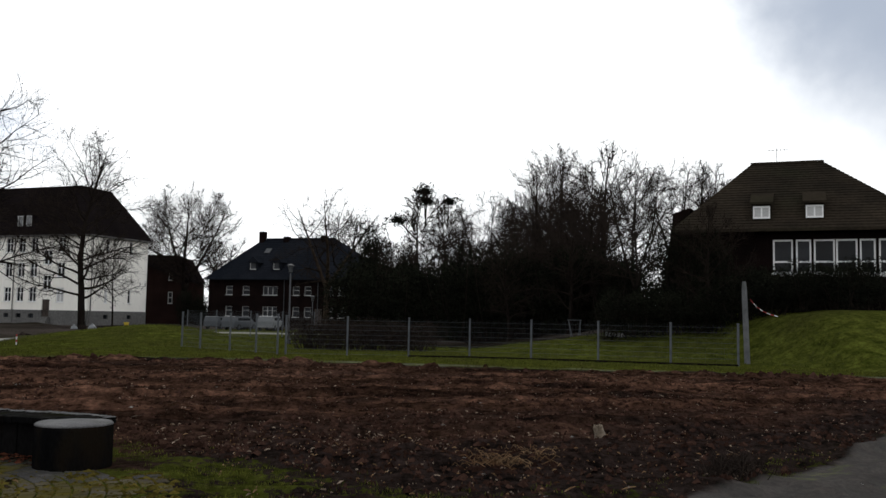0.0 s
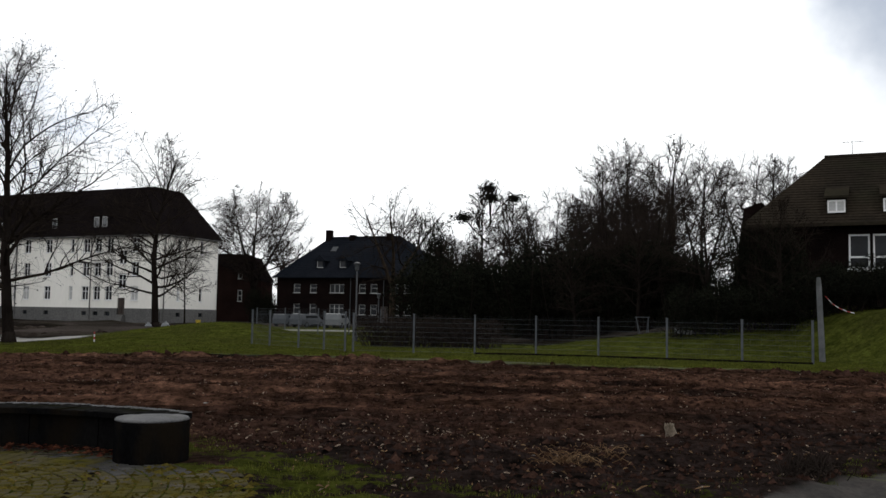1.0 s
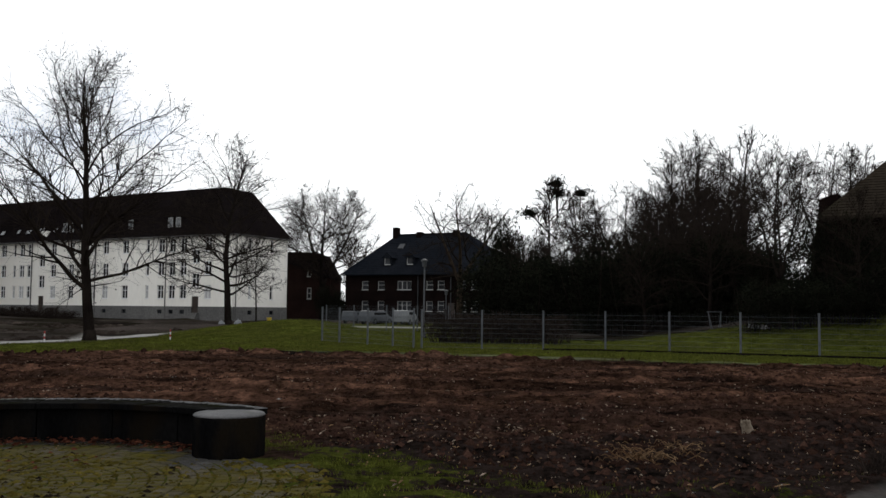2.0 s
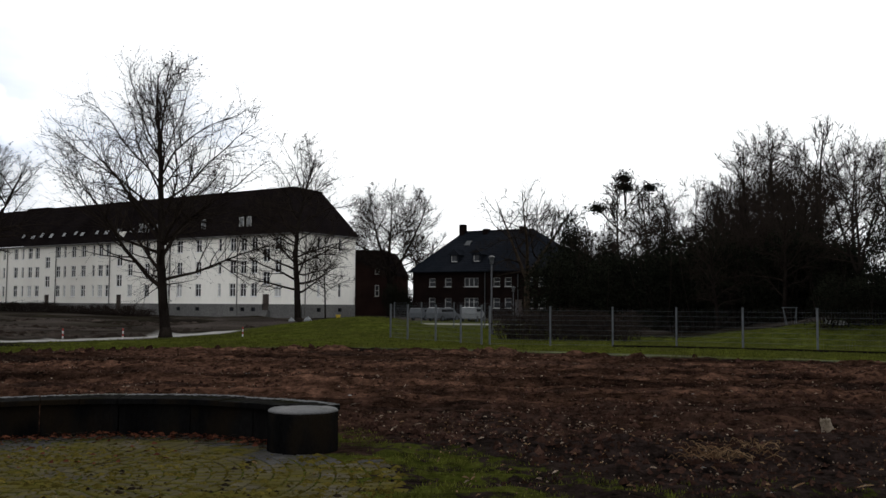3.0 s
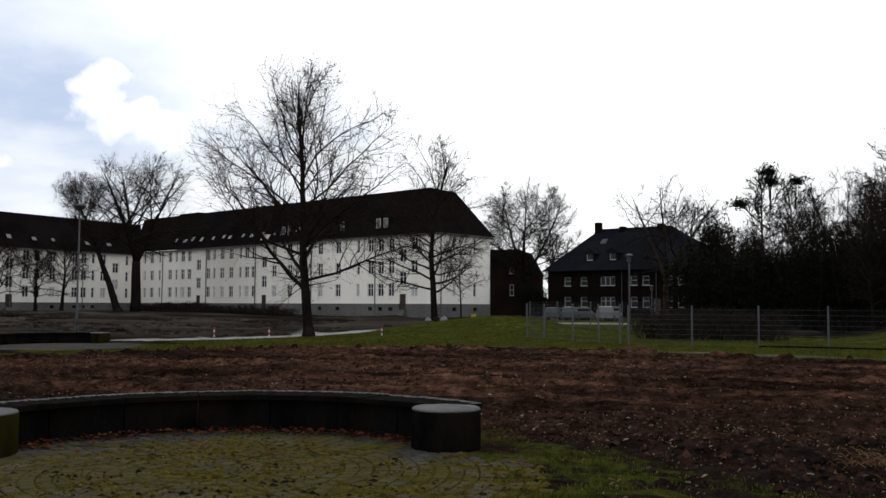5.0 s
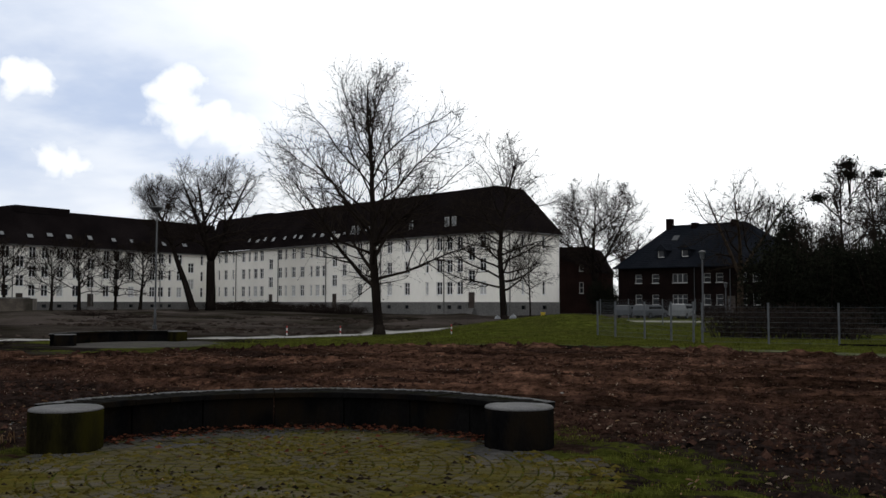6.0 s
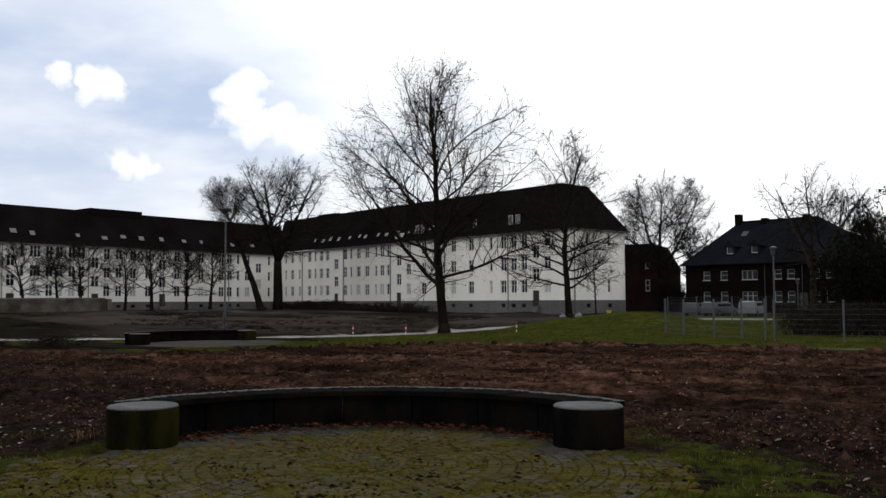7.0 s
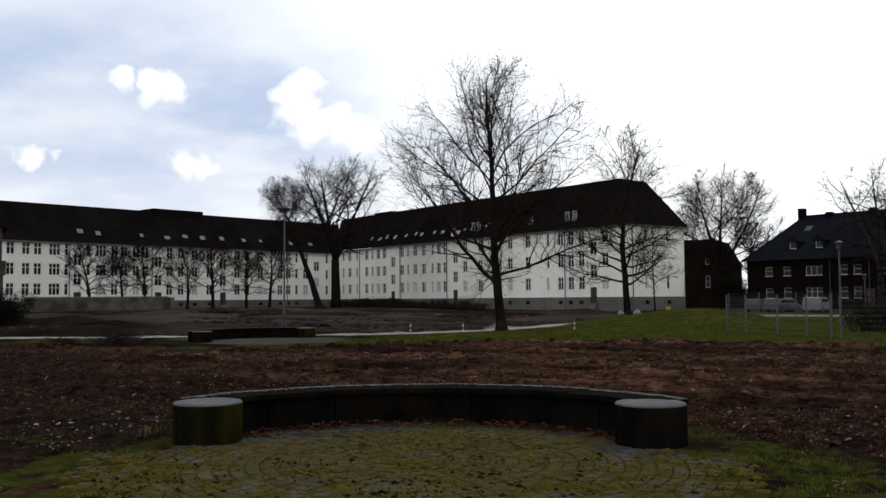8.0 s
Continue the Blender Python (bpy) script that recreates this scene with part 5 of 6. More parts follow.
# heaps of cut brushwood on the waste ground
for bx_, by_, sd, sc in ((-28.3, 21.9, 3, 0.9), (-31.3, 21.6, 4, 0.55), (-40.5, 26.6, 7, 0.8), (-58, 60, 5, 1.6), (-70, 66, 6, 1.5)):
    r = np.random.RandomState(sd)
    root = thing("brush_pile", pose(bx_, by_, z_at(bx_, by_), 0, 0, sd * 40), "low heap of cut brown brushwood on bare earth", "brushwood", "brush piles")
    g = Geo()
    for q in range(170):
        a, L = r.uniform(0, 6.28), r.uniform(0.3, 1.1) * sc
        p = Vector((r.normal() * 0.75 * sc, r.normal() * 0.4 * sc, abs(r.normal()) * 0.16 * sc))
        e = p + Vector((math.cos(a) * L, math.sin(a) * L, r.uniform(0, 0.3) * sc))
        g.tube([p, e], [0.018 * sc, 0.008 * sc], 3)
    part("branchwork", g, M_HEDGE, root)

# ---------------------------------------------------------------- fence, posts and lamps


def fence_line(pts, hgt=1.6, label="galvanised wire-mesh fence on steel posts along the grass"):
    root = thing("mesh_fence", pose(0, 0, 0), label, "fence")
    post = Geo().box(-0.035, -0.035, -0.3, 0.035, 0.035, hgt).box(-0.045, -0.045, hgt, 0.045, 0.045, hgt + 0.03).mesh("post", M_METAL)
    for x, y in pts:
        part("post", post, None, root, m=pose(x, y, z_at(x, y)))
    for (ax, ay), (bx, by) in zip(pts[:-1], pts[1:]):
        m, w = frame_on((ax, ay), (bx, by), z_at((ax + bx) / 2, (ay + by) / 2))
        g = Geo()
        for z in np.arange(0.06, hgt, 0.2):
            g.box(0.04, -0.004, z - 0.0035, w - 0.04, 0.004, z + 0.0035)
        for u in np.arange(0.1, w - 0.05, 0.10):
            g.box(u - 0.001, 0.0045, 0.03, u + 0.001, 0.007, hgt - 0.02)
        part("mesh_panel", g, M_METAL, root, m=m)


fence_pts = [(-6.16, 37.9), (-3.62, 37.9), (-1.08, 38.0), (1.45, 38.0), (3.95, 37.4), (6.55, 36.6), (9.2, 35.6), (11.6, 34.9)]
fence_line(fence_pts)
# near-black strip modelled in place of the shadow line below the fence
edging = thing("edging_board", pose(0, 0, 0), "dark low strip standing for the shadow line at the foot of the fence", "edging")
for (ax, ay), (bx, by) in zip(fence_pts[2:-1], fence_pts[3:]):
    m, w = frame_on((ax, ay), (bx, by), z_at((ax + bx) / 2, (ay + by) / 2))
    part("board", Geo().box(0.0, -0.10, -0.1, w, -0.05, 0.07), M_TILE, edging, m=m)
fence_line([(-12.2, 44.0), (-10.9, 42.4), (-9.2, 41.0), (-7.7, 39.4), (-6.55, 38.15)], 1.65, "galvanised wire-mesh gate fence beside the field")
fence_line([(-19.5, 71), (-16.8, 69.2), (-14, 68.2), (-11.5, 67.5), (-9, 66.5)], 1.9, "thin wire fence in front of the parked vehicles")

# tall concrete post with barrier tape
px, py = 12.75, 37.3
post = thing("concrete_post", pose(px, py, z_at(px, py), 0, -2, 0), "tall leaning grey concrete post with torn barrier tape", "post")
part("shaft", Geo().lathe([(0.125, -0.4), (0.12, 0.2), (0.115, 2.2), (0.105, 3.1), (0.07, 3.35)], 8), M_CONC, post)
tp = [Vector((0.16, 0, 2.6)), Vector((0.4, 0, 2.3)), Vector((0.65, 0, 2.12)), Vector((0.95, 0, 1.98)), Vector((1.25, 0.0, 1.9))]
for k in range(4):
    a, b = tp[k], tp[k + 1]
    for q in range(2):
        s, e = a.lerp(b, q / 2), a.lerp(b, (q + 1) / 2)
        g = Geo()
        g.add([tuple(s + Vector((0, -0.22, -0.018))), tuple(e + Vector((0, -0.22, -0.018))), tuple(e + Vector((0, -0.21, 0.018))), tuple(s + Vector((0, -0.21, 0.018))),
               tuple(s + Vector((0, -0.216, -0.018))), tuple(e + Vector((0, -0.216, -0.018))), tuple(e + Vector((0, -0.206, 0.018))), tuple(s + Vector((0, -0.206, 0.018)))],
              [(0, 1, 2, 3), (7, 6, 5, 4), (0, 4, 5, 1), (2, 6, 7, 3)])
        part("tape", g, M_RED if q == 0 else M_WHITE, post)


def street_lamp(x, y, h, kind):
    root = thing("street_lamp", pose(x, y, z_at(x, y)), "tall grey street lamp with a small flat head" if kind == "flat" else "grey park lamp with a lantern head", "street lamp")
    part("pole", Geo().lathe([(0.075, -0.2), (0.07, 1.0), (0.055, 1.02), (0.04, h - 0.1)], 10), M_GREYPAINT, root, smooth=True)
    part("base", Geo().lathe([(0.13, -0.1), (0.13, 0.25), (0.10, 0.3)], 10), M_GREYPAINT, root)
    if kind == "flat":
        part("head", Geo().lathe([(0.05, h - 0.12), (0.16, h - 0.05), (0.34, h + 0.10), (0.36, h + 0.18), (0.2, h + 0.24)], 14), M_GREYPAINT, root)
    else:
        part("lantern", Geo().lathe([(0.06, h - 0.42), (0.11, h - 0.38), (0.14, h - 0.05)], 12), M_LAMPGLASS, root)
        part("cap", Geo().lathe([(0.22, h - 0.045), (0.19, h + 0.03), (0.04, h + 0.09)], 12), M_GREYPAINT, root)


street_lamp(*polar(42.7, 56), 7.05, "flat")
street_lamp(*polar(9.2, 54), 4.55, "lantern")
street_lamp(*polar(7.9, 84), 3.4, "lantern")

# red and white marker posts beside the path
for az, d in ((34.85, 45.5), (31.55, 45.0), (24.6, 47)):
    x, y = polar(az, d)
    root = thing("marker_post", pose(x, y, z_at(x, y)), "short red-and-white marker post beside the path", "post", "marker posts")
    for k in range(4):
        part("band", Geo().lathe([(0.035, k * 0.12), (0.035, k * 0.12 + 0.118)], 8), M_RED if k % 2 else M_WHITE, root)


def van(x, y, rot, paint, label, hgt=1.8, ln=4.3, name="van"):
    root = thing(name, pose(x, y, z_at(x, y), 0, 0, rot), label, name)
    prof = [(-ln / 2, 0.35), (-ln / 2, hgt * 0.62), (-ln / 2 + 0.12, hgt * 0.97), (-ln / 2 + 0.4, hgt), (ln * 0.16, hgt), (ln * 0.30, hgt * 0.64), (ln * 0.46, hgt * 0.5), (ln / 2, hgt * 0.34), (ln / 2, 0.35)]
    g = Geo()
    n = len(prof)
    for s in (-0.85, 0.85):
        g.v.extend([(px, s * (0.9 if pz > hgt * 0.8 else 1.0), pz) for px, pz in prof])
    g.f.append(tuple(range(n)))
    g.f.append(tuple(range(2 * n - 1, n - 1, -1)))
    for i in range(n):
        j = (i + 1) % n
        g.f.append((j, i, n + i, n + j))
    part("body", g, paint, root)
    for s in (-1, 1):
        part("side_window", Geo().box(-ln * 0.34, s * 0.815 - 0.02, hgt * 0.66, ln * 0.2, s * 0.815 + 0.02, hgt * 0.88), M_GLASS, root)
        for wx in (-ln * 0.31, ln * 0.31):
            w = part("wheel", Geo().lathe([(0.30, -0.1), (0.32, -0.06), (0.32, 0.06), (0.30, 0.1)], 18), M_TYRE, root, m=pose(wx, s * 0.78, 0.32, 90, 0, 0))
            part("rim", Geo().lathe([(0.19, -0.108), (0.19, 0.108)], 14), M_METAL, w)
    part("windscreen", Geo().box(-0.02, -0.7, 0, 0.02, 0.7, hgt * 0.38), M_GLASS, root, m=pose(ln * 0.245, 0, hgt * 0.62, 0, -36, 0))


van(*polar(10.45, 98), 84, M_VAN, "white delivery van parked in front of the dark house", 1.55, 3.9)
van(*polar(12.3, 100), 66, M_CAR, "silver estate car parked in front of the dark house", 1.45, 4.2, "car")
van(*polar(13.5, 104), 75, M_CAR, "grey car parked beside the brick house", 1.4, 4.2, "car")

# rubbish sacks and a yellow tub near the corner of the white block
def sack(x, y, r, h, mat, label, name="rubbish_sack"):
    rs = random.Random(int(abs(x) * 100))
    g = Geo().lathe([(r * 0.7, 0.0), (r, h * 0.18), (r * 0.95, h * 0.5), (r * 0.55, h * 0.8), (r * 0.12, h * 0.9), (r * 0.2, h)], 12)
    g.v = [(vx * rs.uniform(0.85, 1.15), vy * rs.uniform(0.85, 1.15), vz * rs.uniform(0.95, 1.05)) for vx, vy, vz in g.v]
    root = thing(name, pose(x, y, z_at(x, y)), label, name.replace("_", " "))
    part("sack", g, mat, root, smooth=True)


sack(*polar(20.75, 83), 0.36, 0.62, M_VAN, "full white rubbish sack at the foot of a tree")
sack(*polar(21.75, 84), 0.30, 0.50, M_VAN, "small white rubbish sack at the foot of a tree")
tx, ty = polar(18.9, 98)
tub = thing("yellow_tub", pose(tx, ty, z_at(tx, ty)), "yellow plastic tub by the white block", "tub")
part("bucket", Geo().lathe([(0.20, 0.0), (0.26, 0.62), (0.24, 0.63)], 14), M_YELLOW, tub)
part("rim", Geo().lathe([(0.275, 0.60), (0.285, 0.625), (0.275, 0.65)], 14), M_YELLOW, tub)

# climbing frame and board on the grass bank
cx, cy = polar(-8.6, 48)
cf = thing("climbing_frame", pose(cx, cy, z_at(cx, cy)) @ Matrix.Diagonal((0.62, 0.62, 0.62, 1)), "small metal A-frame play swing on the grass bank", "swing")
for dx in (-0.5, 0.5):
    for dy in (-0.45, 0.45):
        part("leg", Geo().tube([Vector((dx + (0.35 if dx < 0 else 0) - 0.1, dy, 0)), Vector((dx, 0, 1.35))], [0.03, 0.03], 6), M_METAL, cf)
part("crossbar", Geo().tube([Vector((-0.6, 0, 1.36)), Vector((0.6, 0, 1.36))], [0.03, 0.03], 6), M_METAL, cf)
bx, by = polar(-11.1, 45)
bd = thing("white_board", pose(bx, by, z_at(bx, by) + 0.02, 0, 4, 8), "white board lying on the grass bank", "board")
part("plank", Geo().box(-0.42, -0.25, 0, 0.42, 0.25, 0.20), M_WHITE, bd)

# ---------------------------------------------------------------- small things on the ground
sx, sy = 2.42, 12.3
st = thing("tree_stump", pose(sx, sy, 0.02, 6, -12, 0), "small pale splintered tree stump in the soil", "stump")
rs = random.Random(77)
part("wood", Geo().lathe([(0.12, -0.1), (0.085, 0.04), (0.066, 0.12), (0.058, 0.16), (0.02, 0.17)], 9), M_WOOD, st)
for k in range(7):
    a, rr_ = k * 0.9 + rs.uniform(-0.2, 0.2), rs.uniform(0.02, 0.05)
    p = Vector((math.cos(a) * rr_, math.sin(a) * rr_, 0.12))
    part("splinter", Geo().tube([p, p + Vector((math.cos(a) * 0.012, math.sin(a) * 0.012, 0.08)), p + Vector((math.cos(a) * 0.02, math.sin(a) * 0.02, rs.uniform(0.085, 0.12)))], [0.026, 0.020, 0.004], 5), M_WOOD, st)


def surface(x, y):
    """Height of the dug soil, with its relief."""
    return height(x, y) + vnoise(x * 2.4, y * 2.6, 1, 4) * 0.085 + np.abs(vnoise(x * 0.9, y * 1.6, 2, 3)) * 0.13 - 0.05 + 0.17 * vnoise(x * 0.22 + y * 0.05, y * 1.9 - x * 0.35, 12, 4)


def scatter(name, mat, n, seed, region, maker, label, category):
    r = np.random.RandomState(seed)
    g = Geo()
    x, y = region(r, n)
    z = surface(x, y) if region in (soil_region, berm_region) else height(x, y)
    for px_, py_, pz_ in zip(x[:n].tolist(), y[:n].tolist(), z[:n].tolist()):
        maker(g, r, px_, py_, pz_)
    return tagged(part(name, g, mat), label, category, kind="stuff")


def berm_region(r, n):
    x = r.uniform(-34, 15, size=n * 3)
    y = field_far(x) - 0.7 + r.normal(size=n * 3) * 0.45 + vnoise(x * 0.8, x * 0 + 3.0, 21) * 0.6
    ok = vnoise(x * 0.35, y * 0.5, 22, 3) > r.uniform(0.05, 0.45, size=n * 3)
    return x[ok], y[ok]


def soil_region(r, n):
    d = 8.5 + 27 * r.uniform(size=n * 3) ** 1.3
    az = np.radians(r.uniform(-33, 66, size=n * 3))
    x, y = -d * np.sin(az), d * np.cos(az)
    s, g, p = zones(x, y)
    ok = (s > 0.6) & (g < 0.45) & (p < 0.1) & (np.hypot(x - BENCH_C[0], y - BENCH_C[1]) > 3.5) & (vnoise(x * 0.35, y * 1.1, 31, 4) > r.uniform(-0.55, 0.6, size=n * 3))
    return x[ok], y[ok]


def chip(g, r, x, y, z):
    L = 0.006 + 0.032 * r.uniform() ** 3 * (1 + (r.uniform() < 0.05) * 3.0)
    w = r.uniform(0.0025, 0.008)
    a, t = r.uniform(0, 6.28), r.uniform(-0.5, 0.5)
    m = Matrix.Translation((x, y, z + (r.uniform(0.004, 0.02) if math.hypot(x - BENCH_C[0], y - BENCH_C[1]) < 3 else r.uniform(0.02, 0.06)))) @ Matrix.Rotation(a, 4, "Z") @ Matrix.Rotation(t, 4, "Y")
    g.add([tuple(m @ Vector(p)) for p in ((-L, -w, 0), (L, -w * 0.6, 0), (L, w * 0.6, 0.004), (-L, w, 0.004), (0, 0, 0.018))], [(0, 1, 4), (1, 2, 4), (2, 3, 4), (3, 0, 4)])


def clod(g, r, x, y, z):
    s = 0.010 + 0.055 * r.uniform() ** 3
    vs = []
    for k in range(6):
        a = k * 1.047 + r.uniform(-0.3, 0.3)
        vs.append((x + math.cos(a) * s * r.uniform(0.7, 1.5), y + math.sin(a) * s * r.uniform(0.7, 1.2), z + r.uniform(-0.03, 0.01)))
    vs.append((x + r.uniform(-0.3, 0.3) * s, y + r.uniform(-0.3, 0.3) * s, z + 0.015 + s * r.uniform(0.35, 0.8)))
    g.add(vs, [(k, (k + 1) % 6, 6) for k in range(6)])


scatter("wood_chips", M_CHIP, 3400, 1, soil_region, chip, "pale wood chips strewn over the brown soil", "wood chips")
scatter("earth_clods", M_CLOD, 30000, 2, soil_region, clod, "dark clods of turned earth in the field", "earth clods")


def lump(g, r, x, y, z):
    s = 0.04 + 0.15 * r.uniform() ** 3
    vs = [(x + math.cos(k * 1.047) * s * r.uniform(0.7, 1.6), y + math.sin(k * 1.047) * s * r.uniform(0.6, 1.1), z - 0.03) for k in range(6)]
    vs += [(x + math.cos(k * 2.094) * s * r.uniform(0.2, 0.7), y + math.sin(k * 2.094) * s * r.uniform(0.2, 0.5), z + 0.03 + s * r.uniform(0.3, 0.9)) for k in range(3)]
    g.add(vs, [(0, 1, 6), (1, 2, 7, 6), (2, 3, 7), (3, 4, 8, 7), (4, 5, 8), (5, 0, 6, 8), (6, 7, 8)])


scatter("earth_clods", M_CLOD, 1500, 18, berm_region, lump, "heaped lumps of earth along the edge of the field", "earth clods")


def waste_region(r, n):
    az, d = np.radians(r.uniform(24, 62, size=n * 5)), r.uniform(40, 105, size=n * 5)
    x, y = -d * np.sin(az), d * np.cos(az)
    s, g, p = zones(x, y)
    ok = (s + g + p < 0.3) & (vnoise(x * 0.07, y * 0.22, 41, 3) > r.uniform(-0.1, 0.5, size=n * 5))
    return x[ok], y[ok]


def heap(g, r, x, y, z):
    s = 0.08 + 0.34 * r.uniform() ** 3
    vs = [(x + math.cos(k * 1.047) * s * r.uniform(0.8, 1.9), y + math.sin(k * 1.047) * s * r.uniform(0.6, 1.2), z - 0.05) for k in range(6)]
    vs += [(x + math.cos(k * 2.094) * s * r.uniform(0.2, 0.8), y + math.sin(k * 2.094) * s * r.uniform(0.2, 0.5), z + s * r.uniform(0.2, 0.6)) for k in range(3)]
    g.add(vs, [(0, 1, 6), (1, 2, 7, 6), (2, 3, 7), (3, 4, 8, 7), (4, 5, 8), (5, 0, 6, 8), (6, 7, 8)])


scatter("rubble", M_RUBBLE, 4200, 42, waste_region, heap, "lumps of earth and rubble on the cleared ground", "rubble")


def grass_near(r, n):
    x, y = r.uniform(-11, 6, size=n * 6), r.uniform(6, 12.5, size=n * 6)
    s, g, p = zones(x, y)
    ok = (r.uniform(size=n * 6) < np.clip(g * g * 1.5 - 0.35 + 0.8 * vnoise(x * 4, y * 4, 61, 3), 0, 1)) & (p < 0.15) & (np.hypot(x - BENCH_C[0], y - BENCH_C[1]) > 2.9 + r.uniform(0, 0.5, size=n * 6))
    return x[ok], y[ok]


def blade(g, r, x, y, z, hs=1.0):
    for k in range(4):
        a, L, w = r.uniform(0, 6.28), r.uniform(0.008, 0.032) * hs, r.uniform(0.003, 0.007) * hs
        c, s = math.cos(a), math.sin(a)
        ox, oy = x + r.normal() * 0.035 * hs, y + r.normal() * 0.035 * hs
        b = r.uniform(0.2, 1.2) * L
        g.add([(ox - s * w, oy + c * w, z - 0.01), (ox + s * w, oy - c * w, z - 0.01), (ox + c * b, oy + s * b, z + L)], [(0, 1, 2)])


def grass_far(r, n):
    x, y = r.uniform(-32, 16, size=n * 4), 27 + 45 * r.uniform(size=n * 4) ** 1.4
    s, g, p = zones(x, y)
    ok = (r.uniform(size=n * 4) < g) & (p < 0.1)
    return x[ok], y[ok]


scatter("grass", M_GRASS, 7500, 3, grass_near, blade, "short mossy grass beside the paved circle", "grass")
scatter("grass", M_GRASS, 16000, 4, grass_far, lambda g, r, x, y, z: blade(g, r, x, y, z, 2.6), "green grass strip beyond the field", "grass")


def leaf_region(r, n):
    a = r.uniform(radians(30), radians(150), size=n) + CHORD
    d = np.where(r.uniform(size=n) < 0.10, r.uniform(0.5, 2.7, size=n), 2.78 - np.abs(r.normal(size=n)) * 0.2)
    return BENCH_C[0] + d * np.cos(a), BENCH_C[1] + d * np.sin(a)


def leaf(g, r, x, y, z):
    s, a = r.uniform(0.02, 0.05), r.uniform(0, 6.28)
    m = Matrix.Translation((x, y, r.uniform(0.012, 0.05))) @ Matrix.Rotation(a, 4, "Z") @ Matrix.Rotation(r.uniform(-0.7, 0.7), 4, "X")
    g.add([tuple(m @ Vector(p)) for p in ((-s, 0, 0), (0, -s * 0.6, s * 0.25), (s, 0, 0), (0, s * 0.6, s * 0.3))], [(0, 1, 2), (0, 2, 3)])


def moss_region(r, n):
    a, d = r.uniform(0, 6.283, size=n * 2), 3.3 * np.sqrt(r.uniform(size=n * 2))
    x, y = BENCH_C[0] + d * np.cos(a), BENCH_C[1] + d * np.sin(a)
    back = (y - BENCH_C[1]) * 0.883 - (x - BENCH_C[0]) * 0.47
    ok = ((d < 2.75) | (back < 0.4)) & (vnoise(x * 1.3, y * 1.3, 14) + 0.25 + (d > 2.5) * 0.4 - (back > 0.9) * np.clip(d - 1.7, 0, 1) * 1.6 > r.uniform(-0.7, 0.7, size=n * 2))
    return x[ok], y[ok]


def cushion(g, r, x, y, z):
    s = 0.012 + 0.05 * r.uniform() ** 3
    a0 = r.uniform(0, 6.28)
    vs = [(x + math.cos(a0 + k * 1.257) * s * r.uniform(0.6, 1.5), y + math.sin(a0 + k * 1.257) * s * r.uniform(0.6, 1.5), -0.008) for k in range(5)]
    vs.append((x, y, 0.004 + s * 0.28))
    g.add(vs, [(k, (k + 1) % 5, 5) for k in range(5)])


def twig(g, r, x, y):
    a, L = r.uniform(0, 6.28), r.uniform(0.05, 0.22)
    p = Vector((x, y, 0.012))
    d = Vector((math.cos(a), math.sin(a), 0))
    k = Vector((-d.y, d.x, 0)) * r.normal() * 0.03
    g.tube([p - d * L, p + k + Vector((0, 0, r.uniform(0.0, 0.05))), p + d * L + Vector((0, 0, r.uniform(0, 0.03)))], [0.004, 0.0035, 0.002], 3)


scatter("moss", M_MOSS, 5500, 15, moss_region, cushion, "yellow-green moss cushions over the pavers and joints", "moss")


def dirt_region(r, n):
    a, d = r.uniform(0, 6.283, size=n * 4), 3.2 * np.sqrt(r.uniform(size=n * 4))
    x, y = BENCH_C[0] + d * np.cos(a), BENCH_C[1] + d * np.sin(a)
    front = (BENCH_C[1] - y) * 0.883 + (x - BENCH_C[0]) * 0.47
    ok = vnoise(x * 1.6, y * 1.6, 33, 3) + 0.22 * front > r.uniform(0.1, 0.9, size=n * 4)
    return x[ok], y[ok]


def speck(g, r, x, y, z):
    s, a0, q = 0.010 + 0.030 * r.uniform() ** 2, r.uniform(0, 6.28), r.uniform(0.4, 1.0)
    vs = [(x + math.cos(a0 + k * 1.257) * s * r.uniform(0.6, 1.7), y + math.sin(a0 + k * 1.257) * s * q * r.uniform(0.6, 1.4), 0.0) for k in range(5)]
    vs.append((x, y, 0.008 + s * 0.45))
    g.add(vs, [(k, (k + 1) % 5, 5) for k in range(5)])


scatter("dirt", M_DIRT, 700, 19, dirt_region, speck, "dark crumbs of soil and rotted leaves on the pavers", "dirt")


def litter_region(r, n):
    x, y = np.where(r.uniform(size=n) < 0.45, r.normal(-10.0, 0.8, size=n), r.uniform(-16, 9, size=n)), r.uniform(7.2, 22, size=n)
    y = np.where(x < -8.8, r.uniform(5.6, 8.4, size=n), y)
    ok = np.hypot(x - BENCH_C[0], y - BENCH_C[1]) > 3.5
    return x[ok], y[ok]


def scrap(g, r, x, y, z):
    s, a = r.uniform(0.010, 0.028), r.uniform(0, 6.28)
    m = Matrix.Translation((x, y, z + r.uniform(0.03, 0.07))) @ Matrix.Rotation(a, 4, "Z") @ Matrix.Rotation(r.uniform(-0.6, 0.6), 4, "X")
    g.add([tuple(m @ Vector(p)) for p in ((-s * 1.6, 0, 0), (0, -s * 0.7, s * 0.2), (s * 1.5, 0, 0), (0, s * 0.7, s * 0.3))], [(0, 1, 2), (0, 2, 3)])


scatter("litter", M_LITTER, 150, 16, litter_region, scrap, "small pale scraps of litter on soil and grass", "litter")


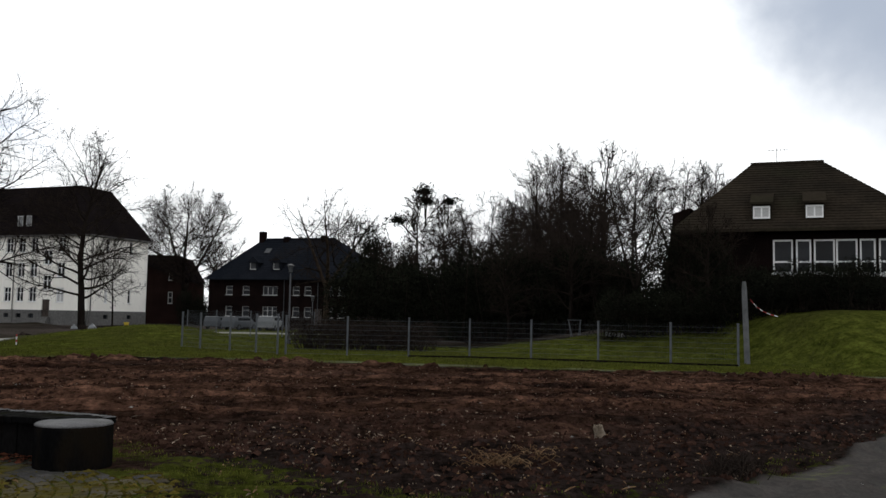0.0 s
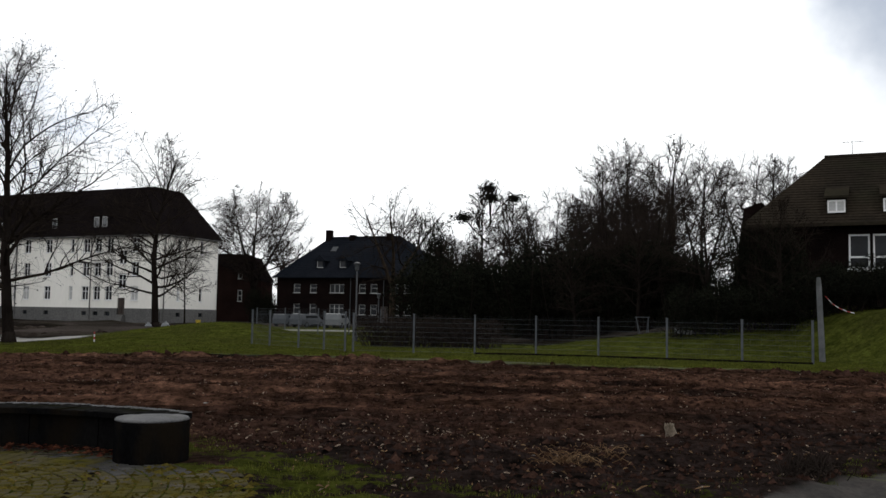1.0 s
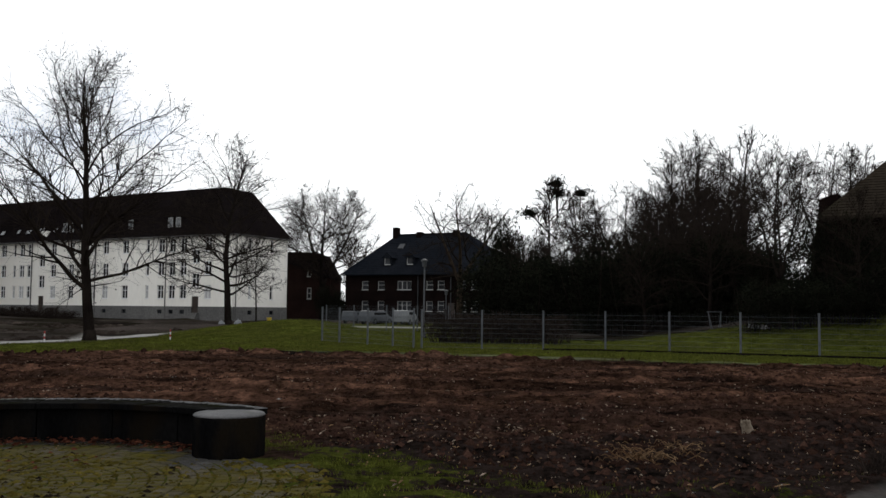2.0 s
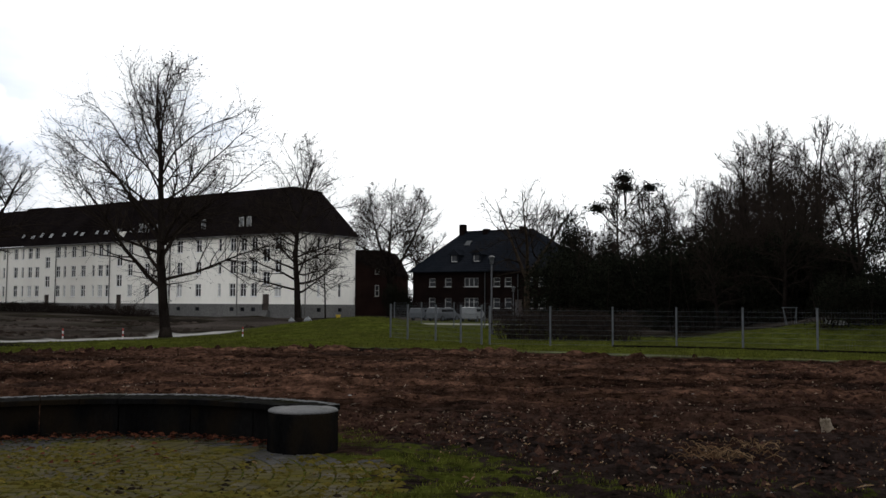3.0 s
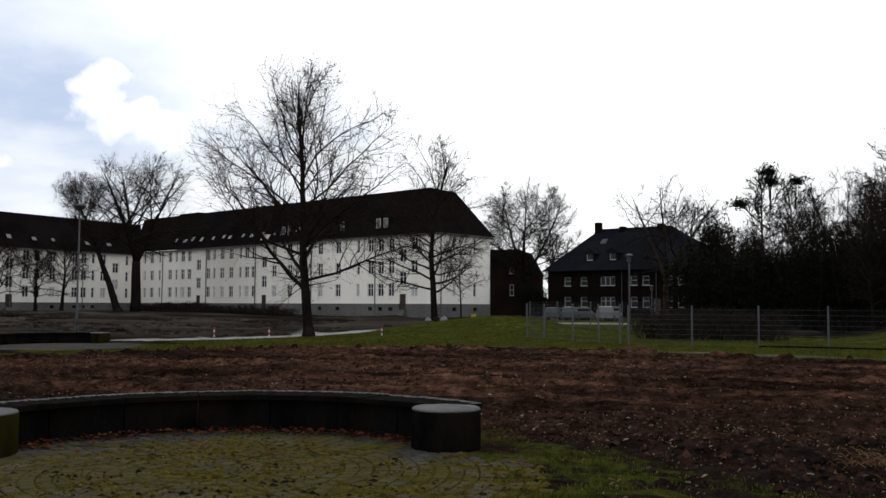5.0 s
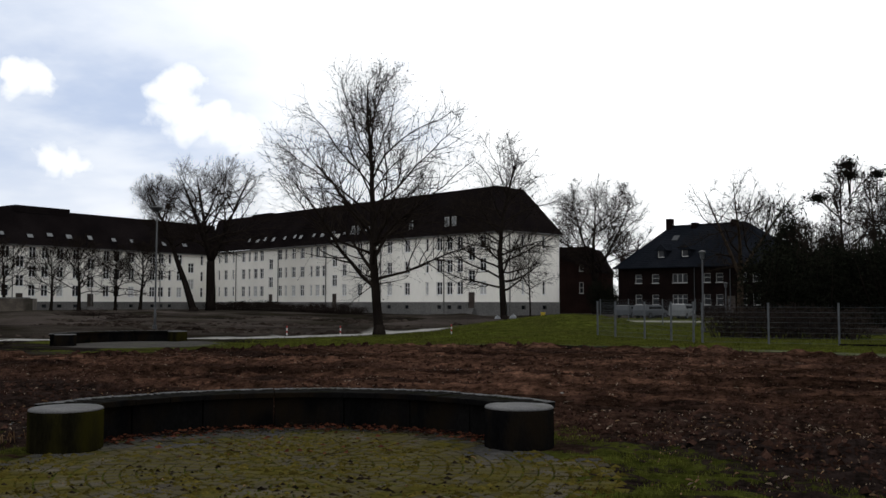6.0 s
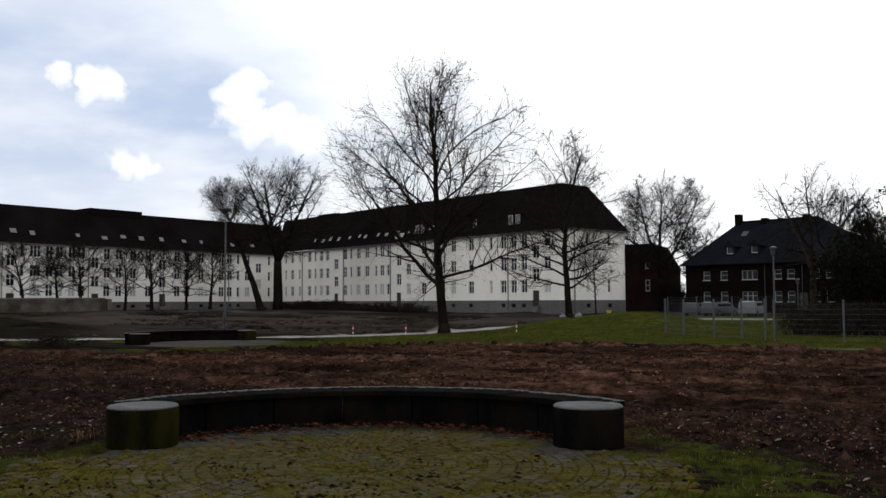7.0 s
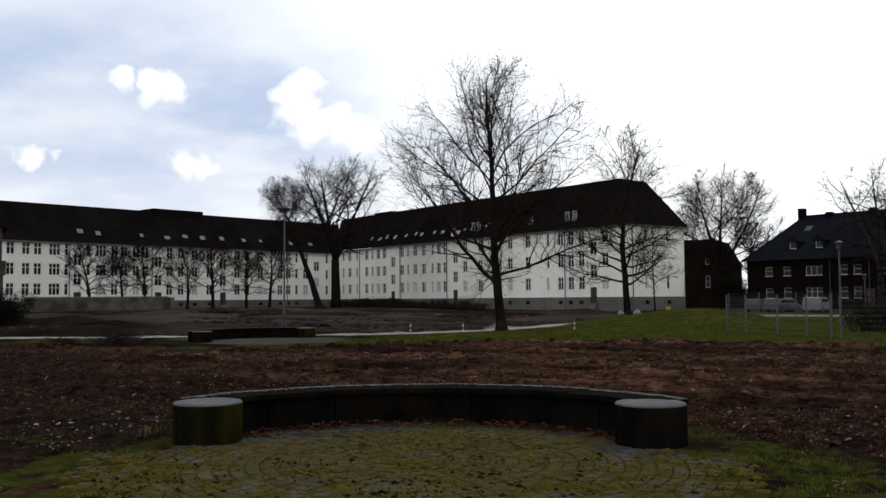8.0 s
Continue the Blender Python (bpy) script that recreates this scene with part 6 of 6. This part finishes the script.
def bit_region(r, n):
    x, y = r.uniform(-12, 7, size=n * 3), r.uniform(5.8, 13, size=n * 3)
    s, g, p = zones(x, y)
    d = np.hypot(x - BENCH_C[0], y - BENCH_C[1])
    ok = ((d < 2.7) & (r.uniform(size=n * 3) < 0.25)) | ((d > 3.5) & (p < 0.1))
    return x[ok], y[ok]


scatter("twigs", M_DRY, 1000, 17, bit_region, lambda g, r, x, y, z: chip(g, r, x, y, z), "broken twigs and bits of bark on the ground", "twigs")
scatter("twigs", M_TWIG, 160, 71, leaf_region, lambda g, r, x, y, z: twig(g, r, x, y), "dark twigs blown against the foot of the bench", "twigs")
scatter("fallen_leaves", M_LEAF, 620, 5, leaf_region, leaf, "reddish fallen leaves along the foot of the bench", "leaves")


def tuft(x, y, n, h, seed, mat, label, lie=(0.1, 1.2), wide=0.10):
    r = np.random.RandomState(seed)
    root = thing("dry_plant", pose(x, y, 0), label, "plant")
    g = Geo()
    for k in range(n):
        a, t = r.uniform(0, 6.28), r.uniform(*lie)
        L = h * r.uniform(0.5, 1.1)
        p = Vector((r.normal() * wide, r.normal() * wide * 0.8, -0.02))
        d = Vector((math.cos(a) * math.sin(t), math.sin(a) * math.sin(t), math.cos(t)))
        e = p + d * L
        g.tube([p, p + d * L * 0.6 + Vector((0, 0, 0.02)), e - Vector((0, 0, L * 0.15 * t))], [0.006, 0.005, 0.002], 3)
    tagged(part("stalk_tuft", g, mat, root), kind="stuff")


tuft(3.45, 9.95, 320, 0.34, 7, M_HEDGE, "dead reddish-brown grass clump beside the footpath", (0.3, 1.45), 0.15)
tuft(0.95, 10.6, 110, 0.22, 8, M_DRY, "pale dry stalks flattened on the soil", (0.9, 1.5), 0.24)
tuft(1.25, 11.2, 90, 0.20, 9, M_DRY, "pale dry stalks flattened on the soil", (0.8, 1.5), 0.26)
tuft(-9.2, 7.6, 30, 0.12, 10, M_DRY, "pale dry stalks beside the round seat")

# ---------------------------------------------------------------- pavers in rings


def pavers():
    root = thing("paved_circle", pose(BENCH_C[0], BENCH_C[1], 0), "mossy round pavement of small concrete pavers", "pavement", kind="structure")
    r = random.Random(9)
    singles, rest, rest_grey = 0, Geo(), Geo()
    w = 0.132
    meshes = {}
    for ring in range(0, 25):
        rad = 0.11 + ring * (w + 0.014)
        n = max(6, int(2 * math.pi * rad / 0.155))
        for k in range(n):
            a = 2 * math.pi * (k + 0.5 * (ring % 2)) / n
            x, y = rad * math.cos(a), rad * math.sin(a)
            gx, gy = x + BENCH_C[0], y + BENCH_C[1]
            if rad > 2.80 and (y * 0.883 - x * 0.47 > 0.35 or r.random() < (rad - 2.7) * 1.3):
                continue
            half = math.pi / n - 0.008 / rad
            g = Geo()
            r0, r1 = rad - w / 2, rad + w / 2
            for zz, e in ((-0.07, 0.0), (-0.008, 0.0), (0.0, 0.008)):
                for rr, hs in ((r0 + e, -1), (r1 - e, -1), (r1 - e, 1), (r0 + e, 1)):
                    aa = hs * (half - e / rad)
                    g.v.append((rr * math.cos(aa) - rad, rr * math.sin(aa), zz))
            g.f = [(0, 1, 5, 4), (1, 2, 6, 5), (2, 3, 7, 6), (3, 0, 4, 7), (4, 5, 9, 8), (5, 6, 10, 9), (6, 7, 11, 10), (7, 4, 8, 11), (8, 9, 10, 11)]
            dz = r.uniform(-0.006, 0.006)
            m = Matrix.Translation((x, y, dz)) @ Matrix.Rotation(a, 4, "Z") @ Matrix.Rotation(r.uniform(-0.02, 0.02), 4, "X") @ Matrix.Rotation(r.uniform(-0.02, 0.02), 4, "Y")
            bare = rad + 0.35 * math.sin(3 * a) + r.uniform(-0.25, 0.25) > 2.25 and y * 0.883 - x * 0.47 > 0.2
            if 2.0 > y * 0.88 - x * 0.47 > -0.9 and singles < 300 and ring > 3:
                if (ring, bare) not in meshes:
                    meshes[(ring, bare)] = g.mesh("paver", M_PAVER_G if bare else M_PAVER)
                part("paver", meshes[(ring, bare)], None, root, m=m)
                singles += 1
            else:
                (rest_grey if bare else rest).add([tuple(m @ Vector(v)) for v in g.v], g.f)
    tagged(part("joined_pavers", rest, M_PAVER_J, root), kind="stuff")
    tagged(part("joined_pavers", rest_grey, M_PAVER_G, root, "bare grey pavers along the bench"), kind="stuff")


pavers()
